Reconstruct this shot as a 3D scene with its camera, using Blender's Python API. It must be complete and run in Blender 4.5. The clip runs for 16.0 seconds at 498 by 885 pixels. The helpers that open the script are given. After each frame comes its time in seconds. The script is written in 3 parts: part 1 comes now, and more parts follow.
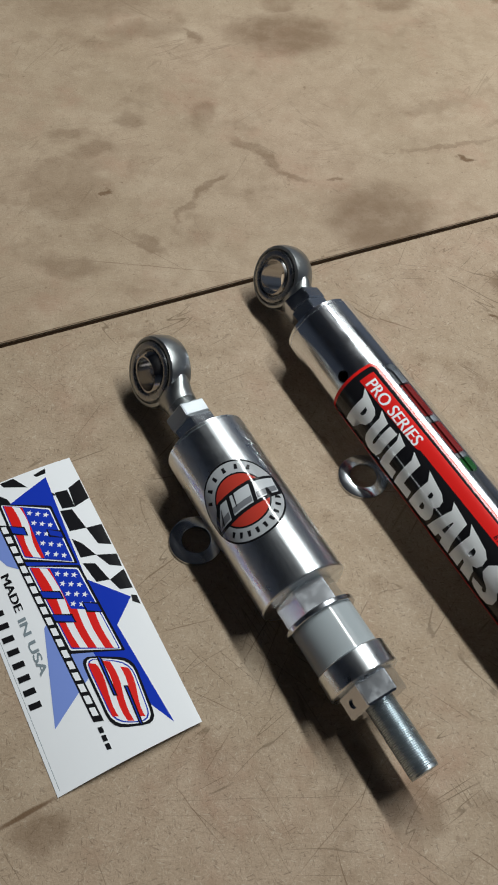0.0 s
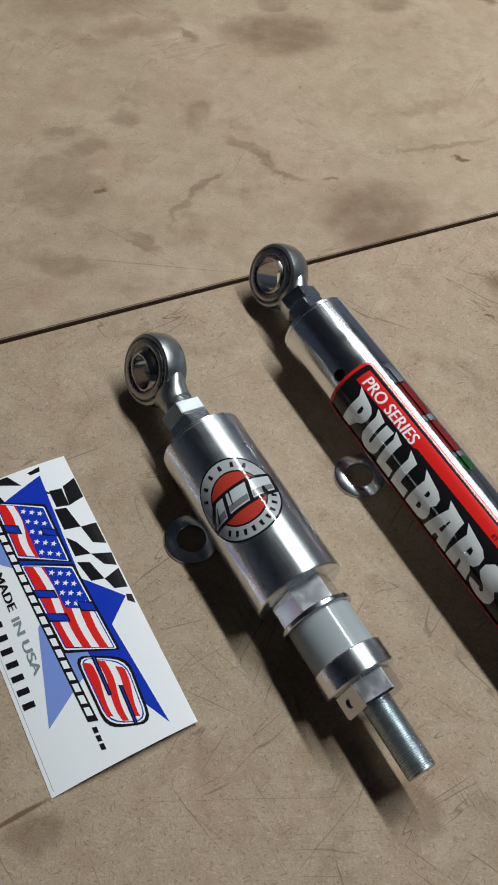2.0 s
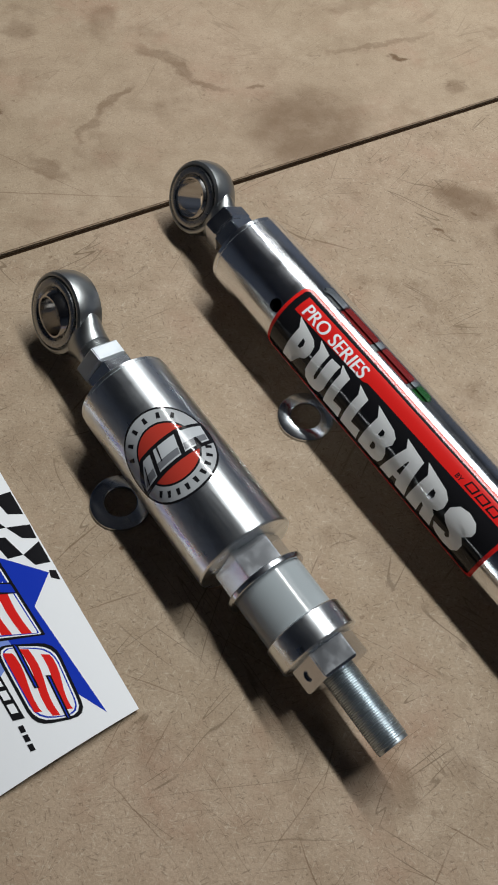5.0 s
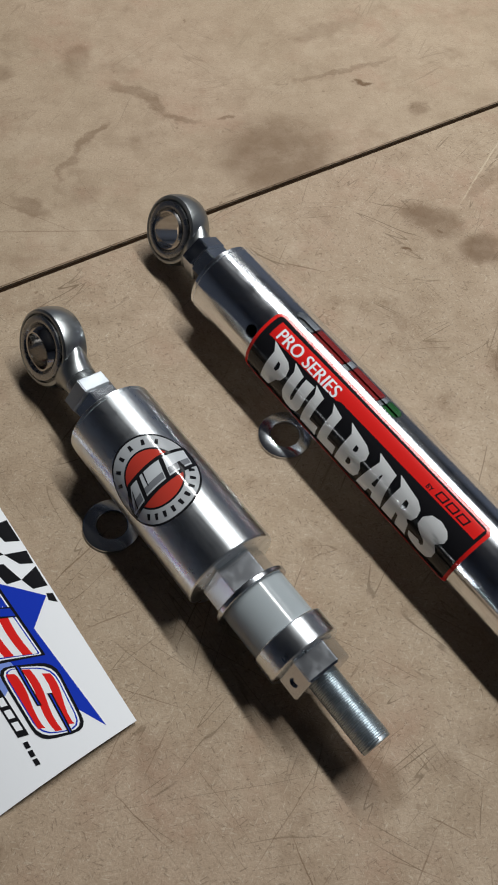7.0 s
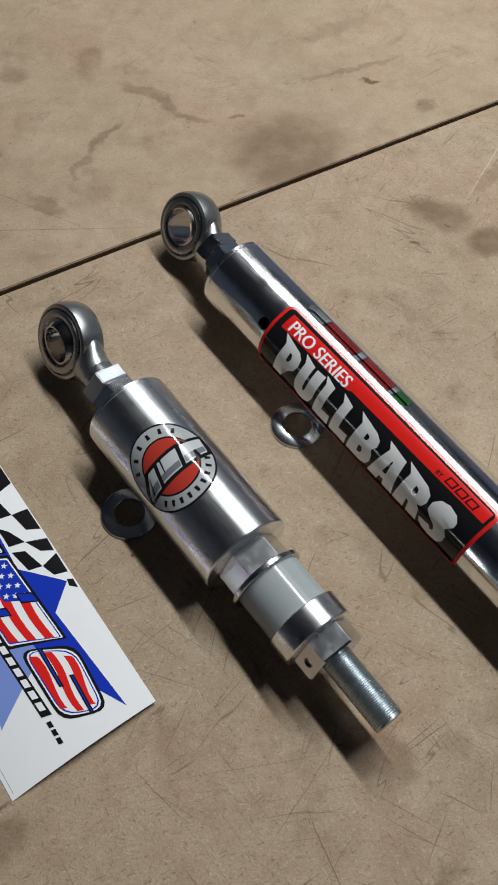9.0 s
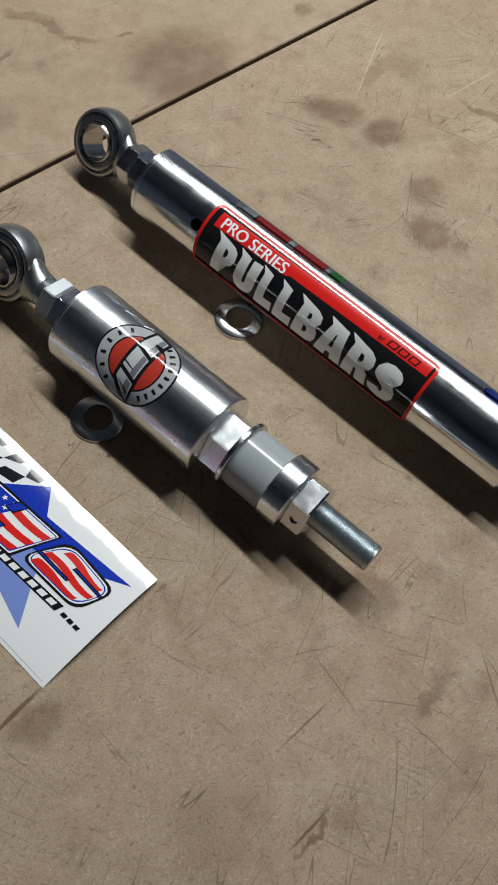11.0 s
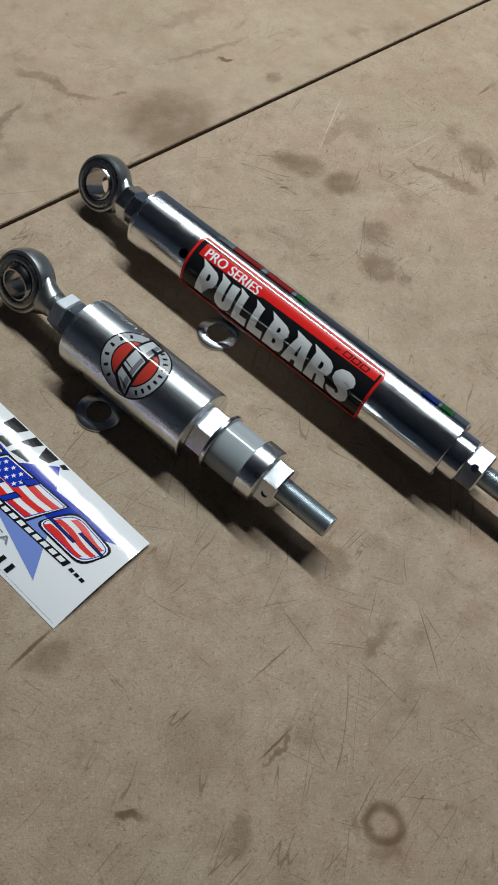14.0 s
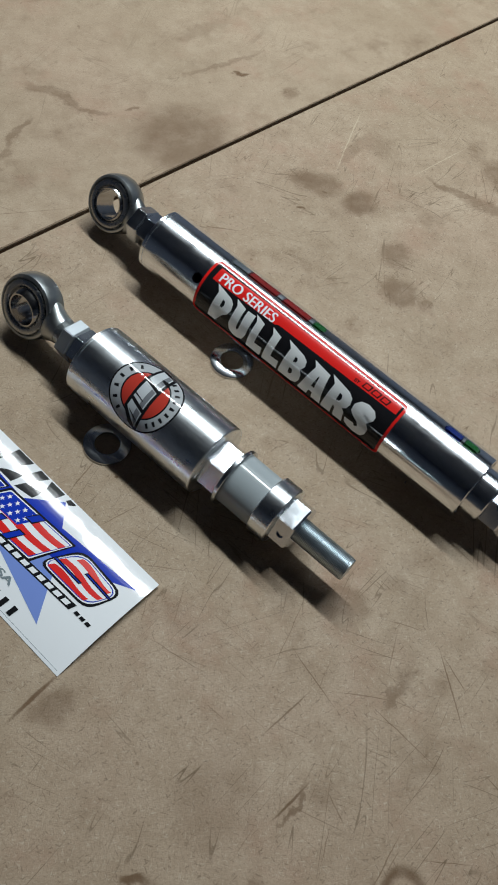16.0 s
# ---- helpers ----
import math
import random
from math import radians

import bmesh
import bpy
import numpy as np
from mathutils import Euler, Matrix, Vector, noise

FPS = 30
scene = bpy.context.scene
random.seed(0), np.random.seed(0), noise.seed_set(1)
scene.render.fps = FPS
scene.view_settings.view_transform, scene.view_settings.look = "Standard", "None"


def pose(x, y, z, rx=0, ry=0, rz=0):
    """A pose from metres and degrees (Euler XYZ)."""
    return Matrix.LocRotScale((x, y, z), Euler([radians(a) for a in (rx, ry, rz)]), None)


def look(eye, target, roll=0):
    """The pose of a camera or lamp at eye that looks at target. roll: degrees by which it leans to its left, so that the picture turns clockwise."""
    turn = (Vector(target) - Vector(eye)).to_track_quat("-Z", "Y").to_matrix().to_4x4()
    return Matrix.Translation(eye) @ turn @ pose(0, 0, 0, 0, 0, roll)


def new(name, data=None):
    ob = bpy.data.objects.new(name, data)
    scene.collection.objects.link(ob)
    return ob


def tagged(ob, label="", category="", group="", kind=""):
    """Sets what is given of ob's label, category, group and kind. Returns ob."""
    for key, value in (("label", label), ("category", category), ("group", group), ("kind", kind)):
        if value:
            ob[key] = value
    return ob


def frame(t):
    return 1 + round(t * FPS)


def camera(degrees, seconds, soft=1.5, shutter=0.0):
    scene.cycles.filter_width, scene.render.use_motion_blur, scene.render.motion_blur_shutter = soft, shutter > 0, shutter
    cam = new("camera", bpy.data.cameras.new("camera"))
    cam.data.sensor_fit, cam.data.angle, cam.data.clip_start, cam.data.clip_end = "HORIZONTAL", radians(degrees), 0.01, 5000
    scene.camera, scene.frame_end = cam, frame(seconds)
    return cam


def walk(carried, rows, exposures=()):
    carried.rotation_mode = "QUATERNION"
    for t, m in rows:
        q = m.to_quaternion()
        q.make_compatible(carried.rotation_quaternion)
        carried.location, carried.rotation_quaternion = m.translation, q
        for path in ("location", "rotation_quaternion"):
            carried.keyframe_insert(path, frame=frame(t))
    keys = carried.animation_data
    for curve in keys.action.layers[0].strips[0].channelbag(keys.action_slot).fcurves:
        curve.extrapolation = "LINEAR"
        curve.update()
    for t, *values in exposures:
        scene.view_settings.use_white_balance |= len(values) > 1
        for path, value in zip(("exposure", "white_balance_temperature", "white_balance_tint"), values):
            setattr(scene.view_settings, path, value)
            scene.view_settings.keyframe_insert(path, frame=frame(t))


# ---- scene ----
cam = camera(32.5, 16.0, soft=1.9)
PATH = [
    (0, (-0.006, -0.148, 0.526), (0.082, 0.972, -1.129), 7.5),
    (0.5, (0.0, -0.146, 0.526), (0.113, 0.979, -1.123), 8.5),
    (1, (0.003, -0.145, 0.528), (0.12, 0.986, -1.118), 8.6),
    (1.5, (0.0, -0.149, 0.531), (0.118, 0.988, -1.109), 8.5),
    (2, (-0.008, -0.149, 0.521), (0.097, 0.978, -1.128), 8.3),
    (2.5, (-0.01, -0.145, 0.508), (0.092, 0.967, -1.151), 8.6),
    (3, (-0.011, -0.135, 0.514), (0.069, 0.978, -1.146), 7.9),
    (3.5, (-0.004, -0.123, 0.5), (0.068, 0.982, -1.166), 7.6),
    (4, (-0.001, -0.105, 0.464), (0.134, 0.929, -1.242), 10.5),
    (4.5, (0.0, -0.092, 0.444), (0.199, 0.915, -1.272), 10.8),
    (5, (0.011, -0.11, 0.467), (0.221, 0.9, -1.246), 9.7),
    (5.2, (0.018, -0.106, 0.464), (0.233, 0.9, -1.251), 9.7),
    (7.5, (0.019, -0.123, 0.504), (0.233, 0.909, -1.195), 6.8),
    (8, (0.024, -0.128, 0.506), (0.227, 0.921, -1.185), 6.0),
    (8.2, (0.025, -0.129, 0.505), (0.203, 0.929, -1.182), 4.8),
    (10.3, (-0.01, -0.144, 0.503), (0.262, 0.809, -1.235), 8.2),
    (10.5, (-0.009, -0.156, 0.499), (0.289, 0.791, -1.237), 7.8),
    (11, (-0.047, -0.175, 0.512), (0.398, 0.699, -1.231), 11.8),
    (11.5, (-0.112, -0.205, 0.506), (0.501, 0.56, -1.237), 19.5),
    (12, (-0.116, -0.259, 0.559), (0.491, 0.528, -1.177), 18.1),
    (12.5, (-0.108, -0.258, 0.56), (0.471, 0.561, -1.17), 16.3),
    (13, (-0.113, -0.241, 0.572), (0.447, 0.615, -1.147), 16.2),
    (13.5, (-0.102, -0.248, 0.57), (0.467, 0.664, -1.117), 16.5),
    (14, (-0.095, -0.256, 0.583), (0.465, 0.683, -1.092), 15.9),
    (14.5, (-0.095, -0.246, 0.582), (0.445, 0.699, -1.096), 15.2),
    (15, (-0.091, -0.233, 0.576), (0.448, 0.716, -1.1), 15.2),
    (15.5, (-0.089, -0.224, 0.566), (0.451, 0.726, -1.109), 15.5),
    (16, (-0.088, -0.221, 0.57), (0.457, 0.731, -1.102), 15.6),
]
# the phone's white balance drifts slightly on the way
BALANCE = [(0, 0, 6420, 10), (2.5, 0, 6280, 9), (4.5, 0, 6400, 11), (5.2, -0.02, 6480, 12.5), (8, -0.02, 6480, 13), (10.3, 0, 6500, 10), (12, 0, 6500, 10), (13, -0.02, 6300, 9), (15, -0.03, 6100, 7), (16, -0.02, 6100, 7)]
walk(cam, [(t, look(eye, target, roll)) for t, eye, target, roll in PATH], BALANCE)

import itertools

# ---- light ----
world = bpy.data.worlds.new("world")
world.use_nodes = True
scene.world = world
world.node_tree.nodes["Background"].inputs[0].default_value = (0.10, 0.14, 0.22, 1)
world.node_tree.nodes["Background"].inputs[1].default_value = 0.0


def tube_light(name, centre, length, width, along, watts, colour):
    data = bpy.data.lights.new(name, "AREA")
    data.shape, data.size, data.size_y = "RECTANGLE", width, length
    data.energy, data.color = watts, colour
    ob = new(name, data)
    ob.matrix_world = Matrix.Translation(centre) @ pose(0, 0, 0, 0, 0, along)
    return ob


tube_light("ceiling_tube_light", (0.58, 0.96, 1.90), 1.7, 0.11, 29, 50, (0.97, 1.0, 0.97))
tube_light("ceiling_tube_light", (1.06, 1.45, 1.90), 1.5, 0.50, 29, 6, (0.97, 1.0, 0.97))
scene.view_settings.exposure = 0.0

# ---- materials ----


def mat(name, colour=(0.8, 0.8, 0.8), rough=0.5, metal=0.0, coat=0.0):
    m = bpy.data.materials.new(name)
    m.use_nodes = True
    b = m.node_tree.nodes["Principled BSDF"]
    b.inputs["Base Color"].default_value = (*colour, 1)
    b.inputs["Roughness"].default_value = rough
    b.inputs["Metallic"].default_value = metal
    b.inputs["Coat Weight"].default_value = coat
    b.inputs["Coat Roughness"].default_value = 0.06
    return m


def node(m, kind, **kw):
    n = m.node_tree.nodes.new(kind)
    for k, v in kw.items():
        if k == "operation":
            n.operation = v
        elif k == "blend_type":
            n.blend_type = v
        elif k == "data_type":
            n.data_type = v
        elif k == "vector_type":
            n.vector_type = v
        elif k == "interpolation_type":
            n.interpolation_type = v
        elif k == "clamp":
            n.use_clamp = v
    return n


def link(m, a, b):
    m.node_tree.links.new(a, b)


def math_node(m, op, a, b, clamp=False):
    n = node(m, "ShaderNodeMath", operation=op, clamp=clamp)
    for i, v in enumerate((a, b)):
        if v is None:
            continue
        if isinstance(v, (int, float)):
            n.inputs[i].default_value = v
        else:
            link(m, v, n.inputs[i])
    return n.outputs[0]


def coords(m, scale=(1, 1, 1), loc=(0, 0, 0), rot=(0, 0, 0), source=None):
    if source is None:
        source = node(m, "ShaderNodeTexCoord").outputs["Object"]
    if any(rot):
        first = node(m, "ShaderNodeMapping")
        first.inputs["Rotation"].default_value = rot
        link(m, source, first.inputs["Vector"])
        source = first.outputs[0]
    mp = node(m, "ShaderNodeMapping")
    mp.inputs["Scale"].default_value = scale
    mp.inputs["Location"].default_value = loc
    link(m, source, mp.inputs["Vector"])
    return mp.outputs[0]


def noise_tex(m, vec, scale, detail=3.0, rough=0.5, distort=0.0):
    n = node(m, "ShaderNodeTexNoise")
    n.inputs["Scale"].default_value = scale
    n.inputs["Detail"].default_value = detail
    n.inputs["Roughness"].default_value = rough
    n.inputs["Distortion"].default_value = distort
    link(m, vec, n.inputs["Vector"])
    return n


def remap(m, v, a, b, c=0.0, d=1.0, smooth=True):
    n = node(m, "ShaderNodeMapRange", interpolation_type="SMOOTHSTEP" if smooth else "LINEAR")
    for i, x in enumerate((a, b, c, d)):
        n.inputs[i + 1].default_value = x
    link(m, v, n.inputs[0])
    return n.outputs[0]


def mix(m, f, a, b, kind="MIX"):
    n = node(m, "ShaderNodeMix", data_type="RGBA", blend_type=kind)
    for s, v in ((n.inputs[0], f), (n.inputs[6], a), (n.inputs[7], b)):
        if isinstance(v, (int, float)):
            s.default_value = v
        elif isinstance(v, tuple):
            s.default_value = (*v, 1)
        else:
            link(m, v, s)
    return n.outputs[2]


def bump(m, height, strength, distance):
    n = node(m, "ShaderNodeBump")
    n.inputs["Strength"].default_value = strength
    n.inputs["Distance"].default_value = distance
    link(m, height, n.inputs["Height"])
    b = m.node_tree.nodes["Principled BSDF"]
    link(m, n.outputs[0], b.inputs["Normal"])


# stains of the board: x, y, half length, half width, turn, strength
STAINS_FAR = [
    (0.045, 0.755, 0.062, 0.042, 8, 0.62), (0.134, 0.468, 0.052, 0.050, 20, 0.62),
    (0.012, 0.556, 0.022, 0.007, -28, 0.5), (0.031, 0.536, 0.020, 0.006, -62, 0.55), (0.056, 0.516, 0.022, 0.004, -18, 0.5),
    (-0.024, 0.492, 0.028, 0.005, 62, 0.5), (-0.044, 0.456, 0.022, 0.004, 60, 0.4),
    (-0.116, 0.474, 0.005, 0.004, 0, 1.0), (-0.145, 0.462, 0.040, 0.030, 30, 0.35),
    (-0.071, 0.411, 0.020, 0.008, -30, 0.5), (-0.137, 0.377, 0.030, 0.013, -10, 0.4), (0.21, 0.579, 0.055, 0.004, 21, 0.45),
    (0.226, 0.562, 0.008, 0.004, 0, 0.9), (-0.16, 0.80, 0.10, 0.05, 30, 0.4),
]
STAINS_NEAR = [
    (0.258, 0.384, 0.022, 0.020, -20, 0.55), (0.288, 0.352, 0.024, 0.018, 10, 0.75), (0.300, 0.280, 0.020, 0.018, 40, 0.55),
    (0.285, 0.236, 0.018, 0.021, 30, 0.62), (0.303, 0.213, 0.009, 0.010, 0, 0.5), (0.400, 0.352, 0.038, 0.005, -47, 0.55),
    (0.42, 0.33, 0.020, 0.010, -30, 0.5), (0.46, 0.37, 0.022, 0.025, 0, 0.6), (0.34, 0.43, 0.020, 0.020, 0, 0.3), (0.312, 0.43, 0.035, 0.005, 42, 0.35),
    (-0.083, -0.064, 0.018, 0.015, 20, 0.5), (-0.098, -0.056, 0.021, 0.0016, 33, 0.9), (-0.056, -0.178, 0.011, 0.005, -25, 0.9),
    (0.006, -0.208, 0.013, 0.010, 50, 0.5), (0.144, -0.110, 0.020, 0.005, 34, 0.55), (0.046, -0.162, 0.018, 0.0025, 33, 0.7),
    (0.13, -0.045, 0.014, 0.020, 60, 0.4), (0.0, -0.15, 0.03, 0.03, 0, 0.2), (0.094, -0.243, 0.012, 0.006, 20, 0.45), (0.083, -0.223, 0.004, 0.008, 10, 0.4),
]


# knife scratches and cracks
SCRATCHES_NEAR = [
    (-0.032, 0.104, 0.0255, 0.0006, 45, 0.6),
    (-0.014, 0.062, 0.018, 0.0005, 17, 0.5),
    (0.047, -0.16, 0.0172, 0.001, 26, 0.85),
    (0.061, -0.107, 0.0235, 0.0007, 26, 0.7),
    (0.18, -0.121, 0.03, 0.0006, -97, 0.7),
    (0.11, -0.299, 0.0297, 0.0006, 28, 0.6),
    (0.087, -0.088, 0.0266, 0.0005, -72, 0.6),
    (0.074, -0.171, 0.0106, 0.0006, -81, 0.6),
    (0.184, -0.19, 0.0104, 0.0005, -66, 0.6),
    (0.134, -0.141, 0.0325, 0.0004, -60, 0.6),
    (0.091, -0.212, 0.0252, 0.0004, 40, 0.6),
    (0.187, -0.111, 0.0154, 0.0005, -79, 0.6),
    (0.079, -0.056, 0.035, 0.0004, -131, 0.45),
    (0.15, -0.084, 0.018, 0.0005, -122, 0.5),
    (0.141, 0.337, 0.0176, 0.0008, -18, 0.6),
]
SCRATCHES_FAR = [
    (-0.079, 0.383, 0.0949, 0.0005, -1, 0.5),
    (-0.075, 0.404, 0.0567, 0.0004, -31, 0.5),
]
STAINS_NEAR += SCRATCHES_NEAR + [(-0.011, 0.094, 0.0017, 0.0014, 0, 1.3), (0.258, 0.372, 0.004, 0.0019, -40, 1.0)]
STAINS_FAR += SCRATCHES_FAR + [
    (0.172, 0.84, 0.03, 0.022, 20, 0.5),
    (0.293, 0.867, 0.014, 0.01, 0, 0.6),
    (-0.037, 0.601, 0.016, 0.02, 0, 0.4),
    (-0.106, 0.579, 0.016, 0.012, 20, 0.4),
    (-0.137, 0.53, 0.024, 0.014, 20, 0.4),
    (-0.164, 0.552, 0.022, 0.01, 15, 0.4),
    (-0.109, 0.737, 0.045, 0.02, 20, 0.35),
    (-0.057, 0.739, 0.018, 0.006, -40, 0.5),
    (0.199, 0.642, 0.04, 0.01, 20, 0.3),
    (0.094, 0.517, 0.008, 0.004, 0, 0.6),
    (0.271, 0.528, 0.01, 0.01, 0, 0.5),
    (0.037, 0.812, 0.02, 0.014, 0, 0.45),
    (-0.163, 0.494, 0.05, 0.02, 30, 0.3),
    (0.047, 0.844, 0.03, 0.03, 0, 0.3),
]
STAINS_NEAR += [
    (0.247, 0.389, 0.022, 0.018, -30, 0.7),
    (0.227, 0.356, 0.006, 0.003, -40, 0.9),
    (-0.147, 0.331, 0.012, 0.005, 0, 0.4),
    (-0.067, 0.308, 0.012, 0.004, 20, 0.3),
]
rng = random.Random(7)
for _ in range(46):
    STAINS_NEAR.append((rng.uniform(-0.02, 0.30), rng.uniform(-0.28, 0.03), rng.uniform(0.006, 0.026), rng.uniform(0.00028, 0.00048), rng.choice((32, 38, 55, 115, 135, 150)) + rng.uniform(-9, 9), rng.uniform(0.3, 0.6)))


def board_material(name, stains, ring, wear, pale=()):
    m = mat(name, (0.4, 0.3, 0.2), 0.55)
    b = m.node_tree.nodes["Principled BSDF"]
    obj = node(m, "ShaderNodeTexCoord").outputs["Object"]
    broad = noise_tex(m, obj, 5.0, 4, 0.6).outputs[0]
    mid = noise_tex(m, obj, 42.0, 5, 0.65).outputs[0]
    fine = noise_tex(m, obj, 620.0, 4, 0.7).outputs[0]
    colour = mix(m, remap(m, broad, 0.3, 0.7), (0.378, 0.286, 0.194), (0.458, 0.354, 0.251))
    hue = noise_tex(m, obj, 2.6, 3, 0.55).outputs[0]
    colour = mix(m, remap(m, hue, 0.42, 0.68, 0.0, 0.6), colour, (0.43, 0.312, 0.222))
    colour = mix(m, remap(m, mid, 0.35, 0.72, 0.0, 0.38), colour, (0.27, 0.19, 0.125))
    colour = mix(m, remap(m, fine, 0.38, 0.66, 0.0, 0.22 + 0.1 * wear), colour, (0.20, 0.145, 0.095))
    ruddy = noise_tex(m, obj, 11.0, 5, 0.68).outputs[0]
    colour = mix(m, remap(m, ruddy, 0.50, 0.72, 0.0, 0.55), colour, (0.35, 0.215, 0.145))
    worn = noise_tex(m, coords(m, (1, 1, 1), (3.1, 1.7, 0), source=obj), 19.0, 4, 0.6).outputs[0]
    colour = mix(m, remap(m, worn, 0.52, 0.75, 0.0, 0.35), colour, (0.52, 0.42, 0.31))
    flecks = noise_tex(m, obj, 1500.0, 2, 0.6).outputs[0]
    colour = mix(m, remap(m, flecks, 0.60, 0.74, 0.0, 0.2), colour, (0.60, 0.52, 0.41))
    # pale and dark fibres lying in all directions
    for turn, stretch, tone, amount in ((0.5, 1000, (0.66, 0.58, 0.46), 0.26), (1.7, 900, (0.64, 0.56, 0.44), 0.26), (2.6, 950, (0.64, 0.56, 0.44), 0.22), (2.9, 850, (0.14, 0.09, 0.055), 0.45), (1.2, 800, (0.13, 0.085, 0.05), 0.45), (2.1, 800, (0.13, 0.085, 0.05), 0.4)):
        vec = coords(m, (stretch, 190, 100), (turn, 3 * turn, 0), (0, 0, turn), obj)
        f = noise_tex(m, vec, 1.0, 1, 0.5, 0.5).outputs[0]
        colour = mix(m, remap(m, f, 0.66 - 0.025 * wear, 0.74, 0.0, min(1.0, amount * (0.25 + 0.75 * wear))), colour, tone)
    # hairline scratches, nearly straight, in patches
    for turn, sx, sy, amount in ((1.05, 54, 3.4, 0.75), (0.45, 44, 3.0, 0.6), (2.2, 50, 3.8, 0.65), (0.75, 70, 5.0, 0.6), (2.6, 60, 4.4, 0.5), (1.5, 64, 4.0, 0.5)):
        mask = remap(m, noise_tex(m, coords(m, (1, 1, 1), (turn, 2 * turn, 0), source=obj), 13.0, 2).outputs[0], 0.53, 0.63)
        vec = coords(m, (sx, sy, 1), (0.3 * turn, turn, 0), (0, 0, turn), obj)
        n = noise_tex(m, vec, 1.0, 1.5, 0.4, 0.15).outputs[0]
        d = math_node(m, "ABSOLUTE", math_node(m, "SUBTRACT", n, 0.5), None)
        line = remap(m, d, 0.001, 0.0055, 1.0, 0.0)
        colour = mix(m, math_node(m, "MULTIPLY", math_node(m, "MULTIPLY", line, mask), min(1.0, amount * wear * 1.05)), colour, (0.15, 0.10, 0.058))
    # stains with uneven outlines
    wob = node(m, "ShaderNodeVectorMath", operation="SCALE")
    wob.inputs["Scale"].default_value = 0.034
    cen = node(m, "ShaderNodeVectorMath", operation="SUBTRACT")
    link(m, noise_tex(m, obj, 38.0, 4, 0.62).outputs["Color"], cen.inputs[0])
    cen.inputs[1].default_value = (0.5, 0.5, 0.5)
    link(m, cen.outputs[0], wob.inputs[0])
    warped = node(m, "ShaderNodeVectorMath", operation="ADD")
    link(m, obj, warped.inputs[0])
    link(m, wob.outputs[0], warped.inputs[1])
    slight = node(m, "ShaderNodeMix", data_type="VECTOR")
    slight.inputs[0].default_value = 0.09
    link(m, obj, slight.inputs[4])
    link(m, warped.outputs[0], slight.inputs[5])
    paths = {"wide": warped.outputs[0], "thin": slight.outputs[1]}
    total = None
    for i, (x, y, a, w, turn, strength) in enumerate(stains):
        if i and i % 14 == 0:
            # keeps the long chain in short runs
            for owner in ("wide", "thin"):
                run = node(m, "ShaderNodeVectorMath", operation="MULTIPLY_ADD")
                link(m, total, run.inputs[0])
                run.inputs[1].default_value = (1e-7, 1e-7, 0)
                link(m, paths[owner], run.inputs[2])
                paths[owner] = run.outputs[0]
        mp = node(m, "ShaderNodeMapping", vector_type="TEXTURE")
        mp.inputs["Location"].default_value = (x, y, 0)
        mp.inputs["Rotation"].default_value = (0, 0, radians(turn))
        mp.inputs["Scale"].default_value = (a, w, 1)
        link(m, paths["thin" if min(a, w) < 0.002 else "wide"], mp.inputs["Vector"])
        ln = node(m, "ShaderNodeVectorMath", operation="LENGTH")
        link(m, mp.outputs[0], ln.inputs[0])
        v = remap(m, ln.outputs["Value"], 1.3, 0.5, 0.0, min(1.0, strength * 1.12))
        total = v if total is None else math_node(m, "MAXIMUM", total, v)
    if ring:
        mp = node(m, "ShaderNodeMapping", vector_type="TEXTURE")
        mp.inputs["Location"].default_value = ring
        mp.inputs["Scale"].default_value = (0.0128, 0.0128, 1)
        half = node(m, "ShaderNodeMix", data_type="VECTOR")
        half.inputs[0].default_value = 0.25
        link(m, obj, half.inputs[4])
        link(m, warped.outputs[0], half.inputs[5])
        link(m, half.outputs[1], mp.inputs["Vector"])
        ln = node(m, "ShaderNodeVectorMath", operation="LENGTH")
        link(m, mp.outputs[0], ln.inputs[0])
        d = math_node(m, "ABSOLUTE", math_node(m, "SUBTRACT", ln.outputs["Value"], 0.86), None)
        total = math_node(m, "MAXIMUM", total, remap(m, d, 0.45, 0.04, 0.0, 1.0))
    blot = remap(m, noise_tex(m, obj, 16.0, 5, 0.65).outputs[0], 0.52, 0.74, 0.0, 0.45)
    specks = remap(m, noise_tex(m, obj, 130.0, 2, 0.5).outputs[0], 0.70, 0.76, 0.0, 0.5)
    total = math_node(m, "MAXIMUM", math_node(m, "MAXIMUM", total, blot), specks)
    for x, y, a, w, turn, strength in pale:
        mp = node(m, "ShaderNodeMapping", vector_type="TEXTURE")
        mp.inputs["Location"].default_value = (x, y, 0)
        mp.inputs["Rotation"].default_value = (0, 0, radians(turn))
        mp.inputs["Scale"].default_value = (a, w, 1)
        link(m, slight.outputs[1], mp.inputs["Vector"])
        ln = node(m, "ShaderNodeVectorMath", operation="LENGTH")
        link(m, mp.outputs[0], ln.inputs[0])
        colour = mix(m, remap(m, ln.outputs["Value"], 1.1, 0.5, 0.0, strength), colour, (0.62, 0.52, 0.38))
    grain = remap(m, mid, 0.2, 0.6, 0.65, 1.0)
    colour = mix(m, math_node(m, "MULTIPLY", total, grain), colour, (0.152, 0.090, 0.047))
    link(m, colour, b.inputs["Base Color"])
    link(m, remap(m, mid, 0.3, 0.7, 0.5, 0.68), b.inputs["Roughness"])
    b.inputs["Specular IOR Level"].default_value = 0.28
    bump(m, math_node(m, "ADD", fine, math_node(m, "MULTIPLY", mid, 1.5)), 0.5, 0.0006)
    return m


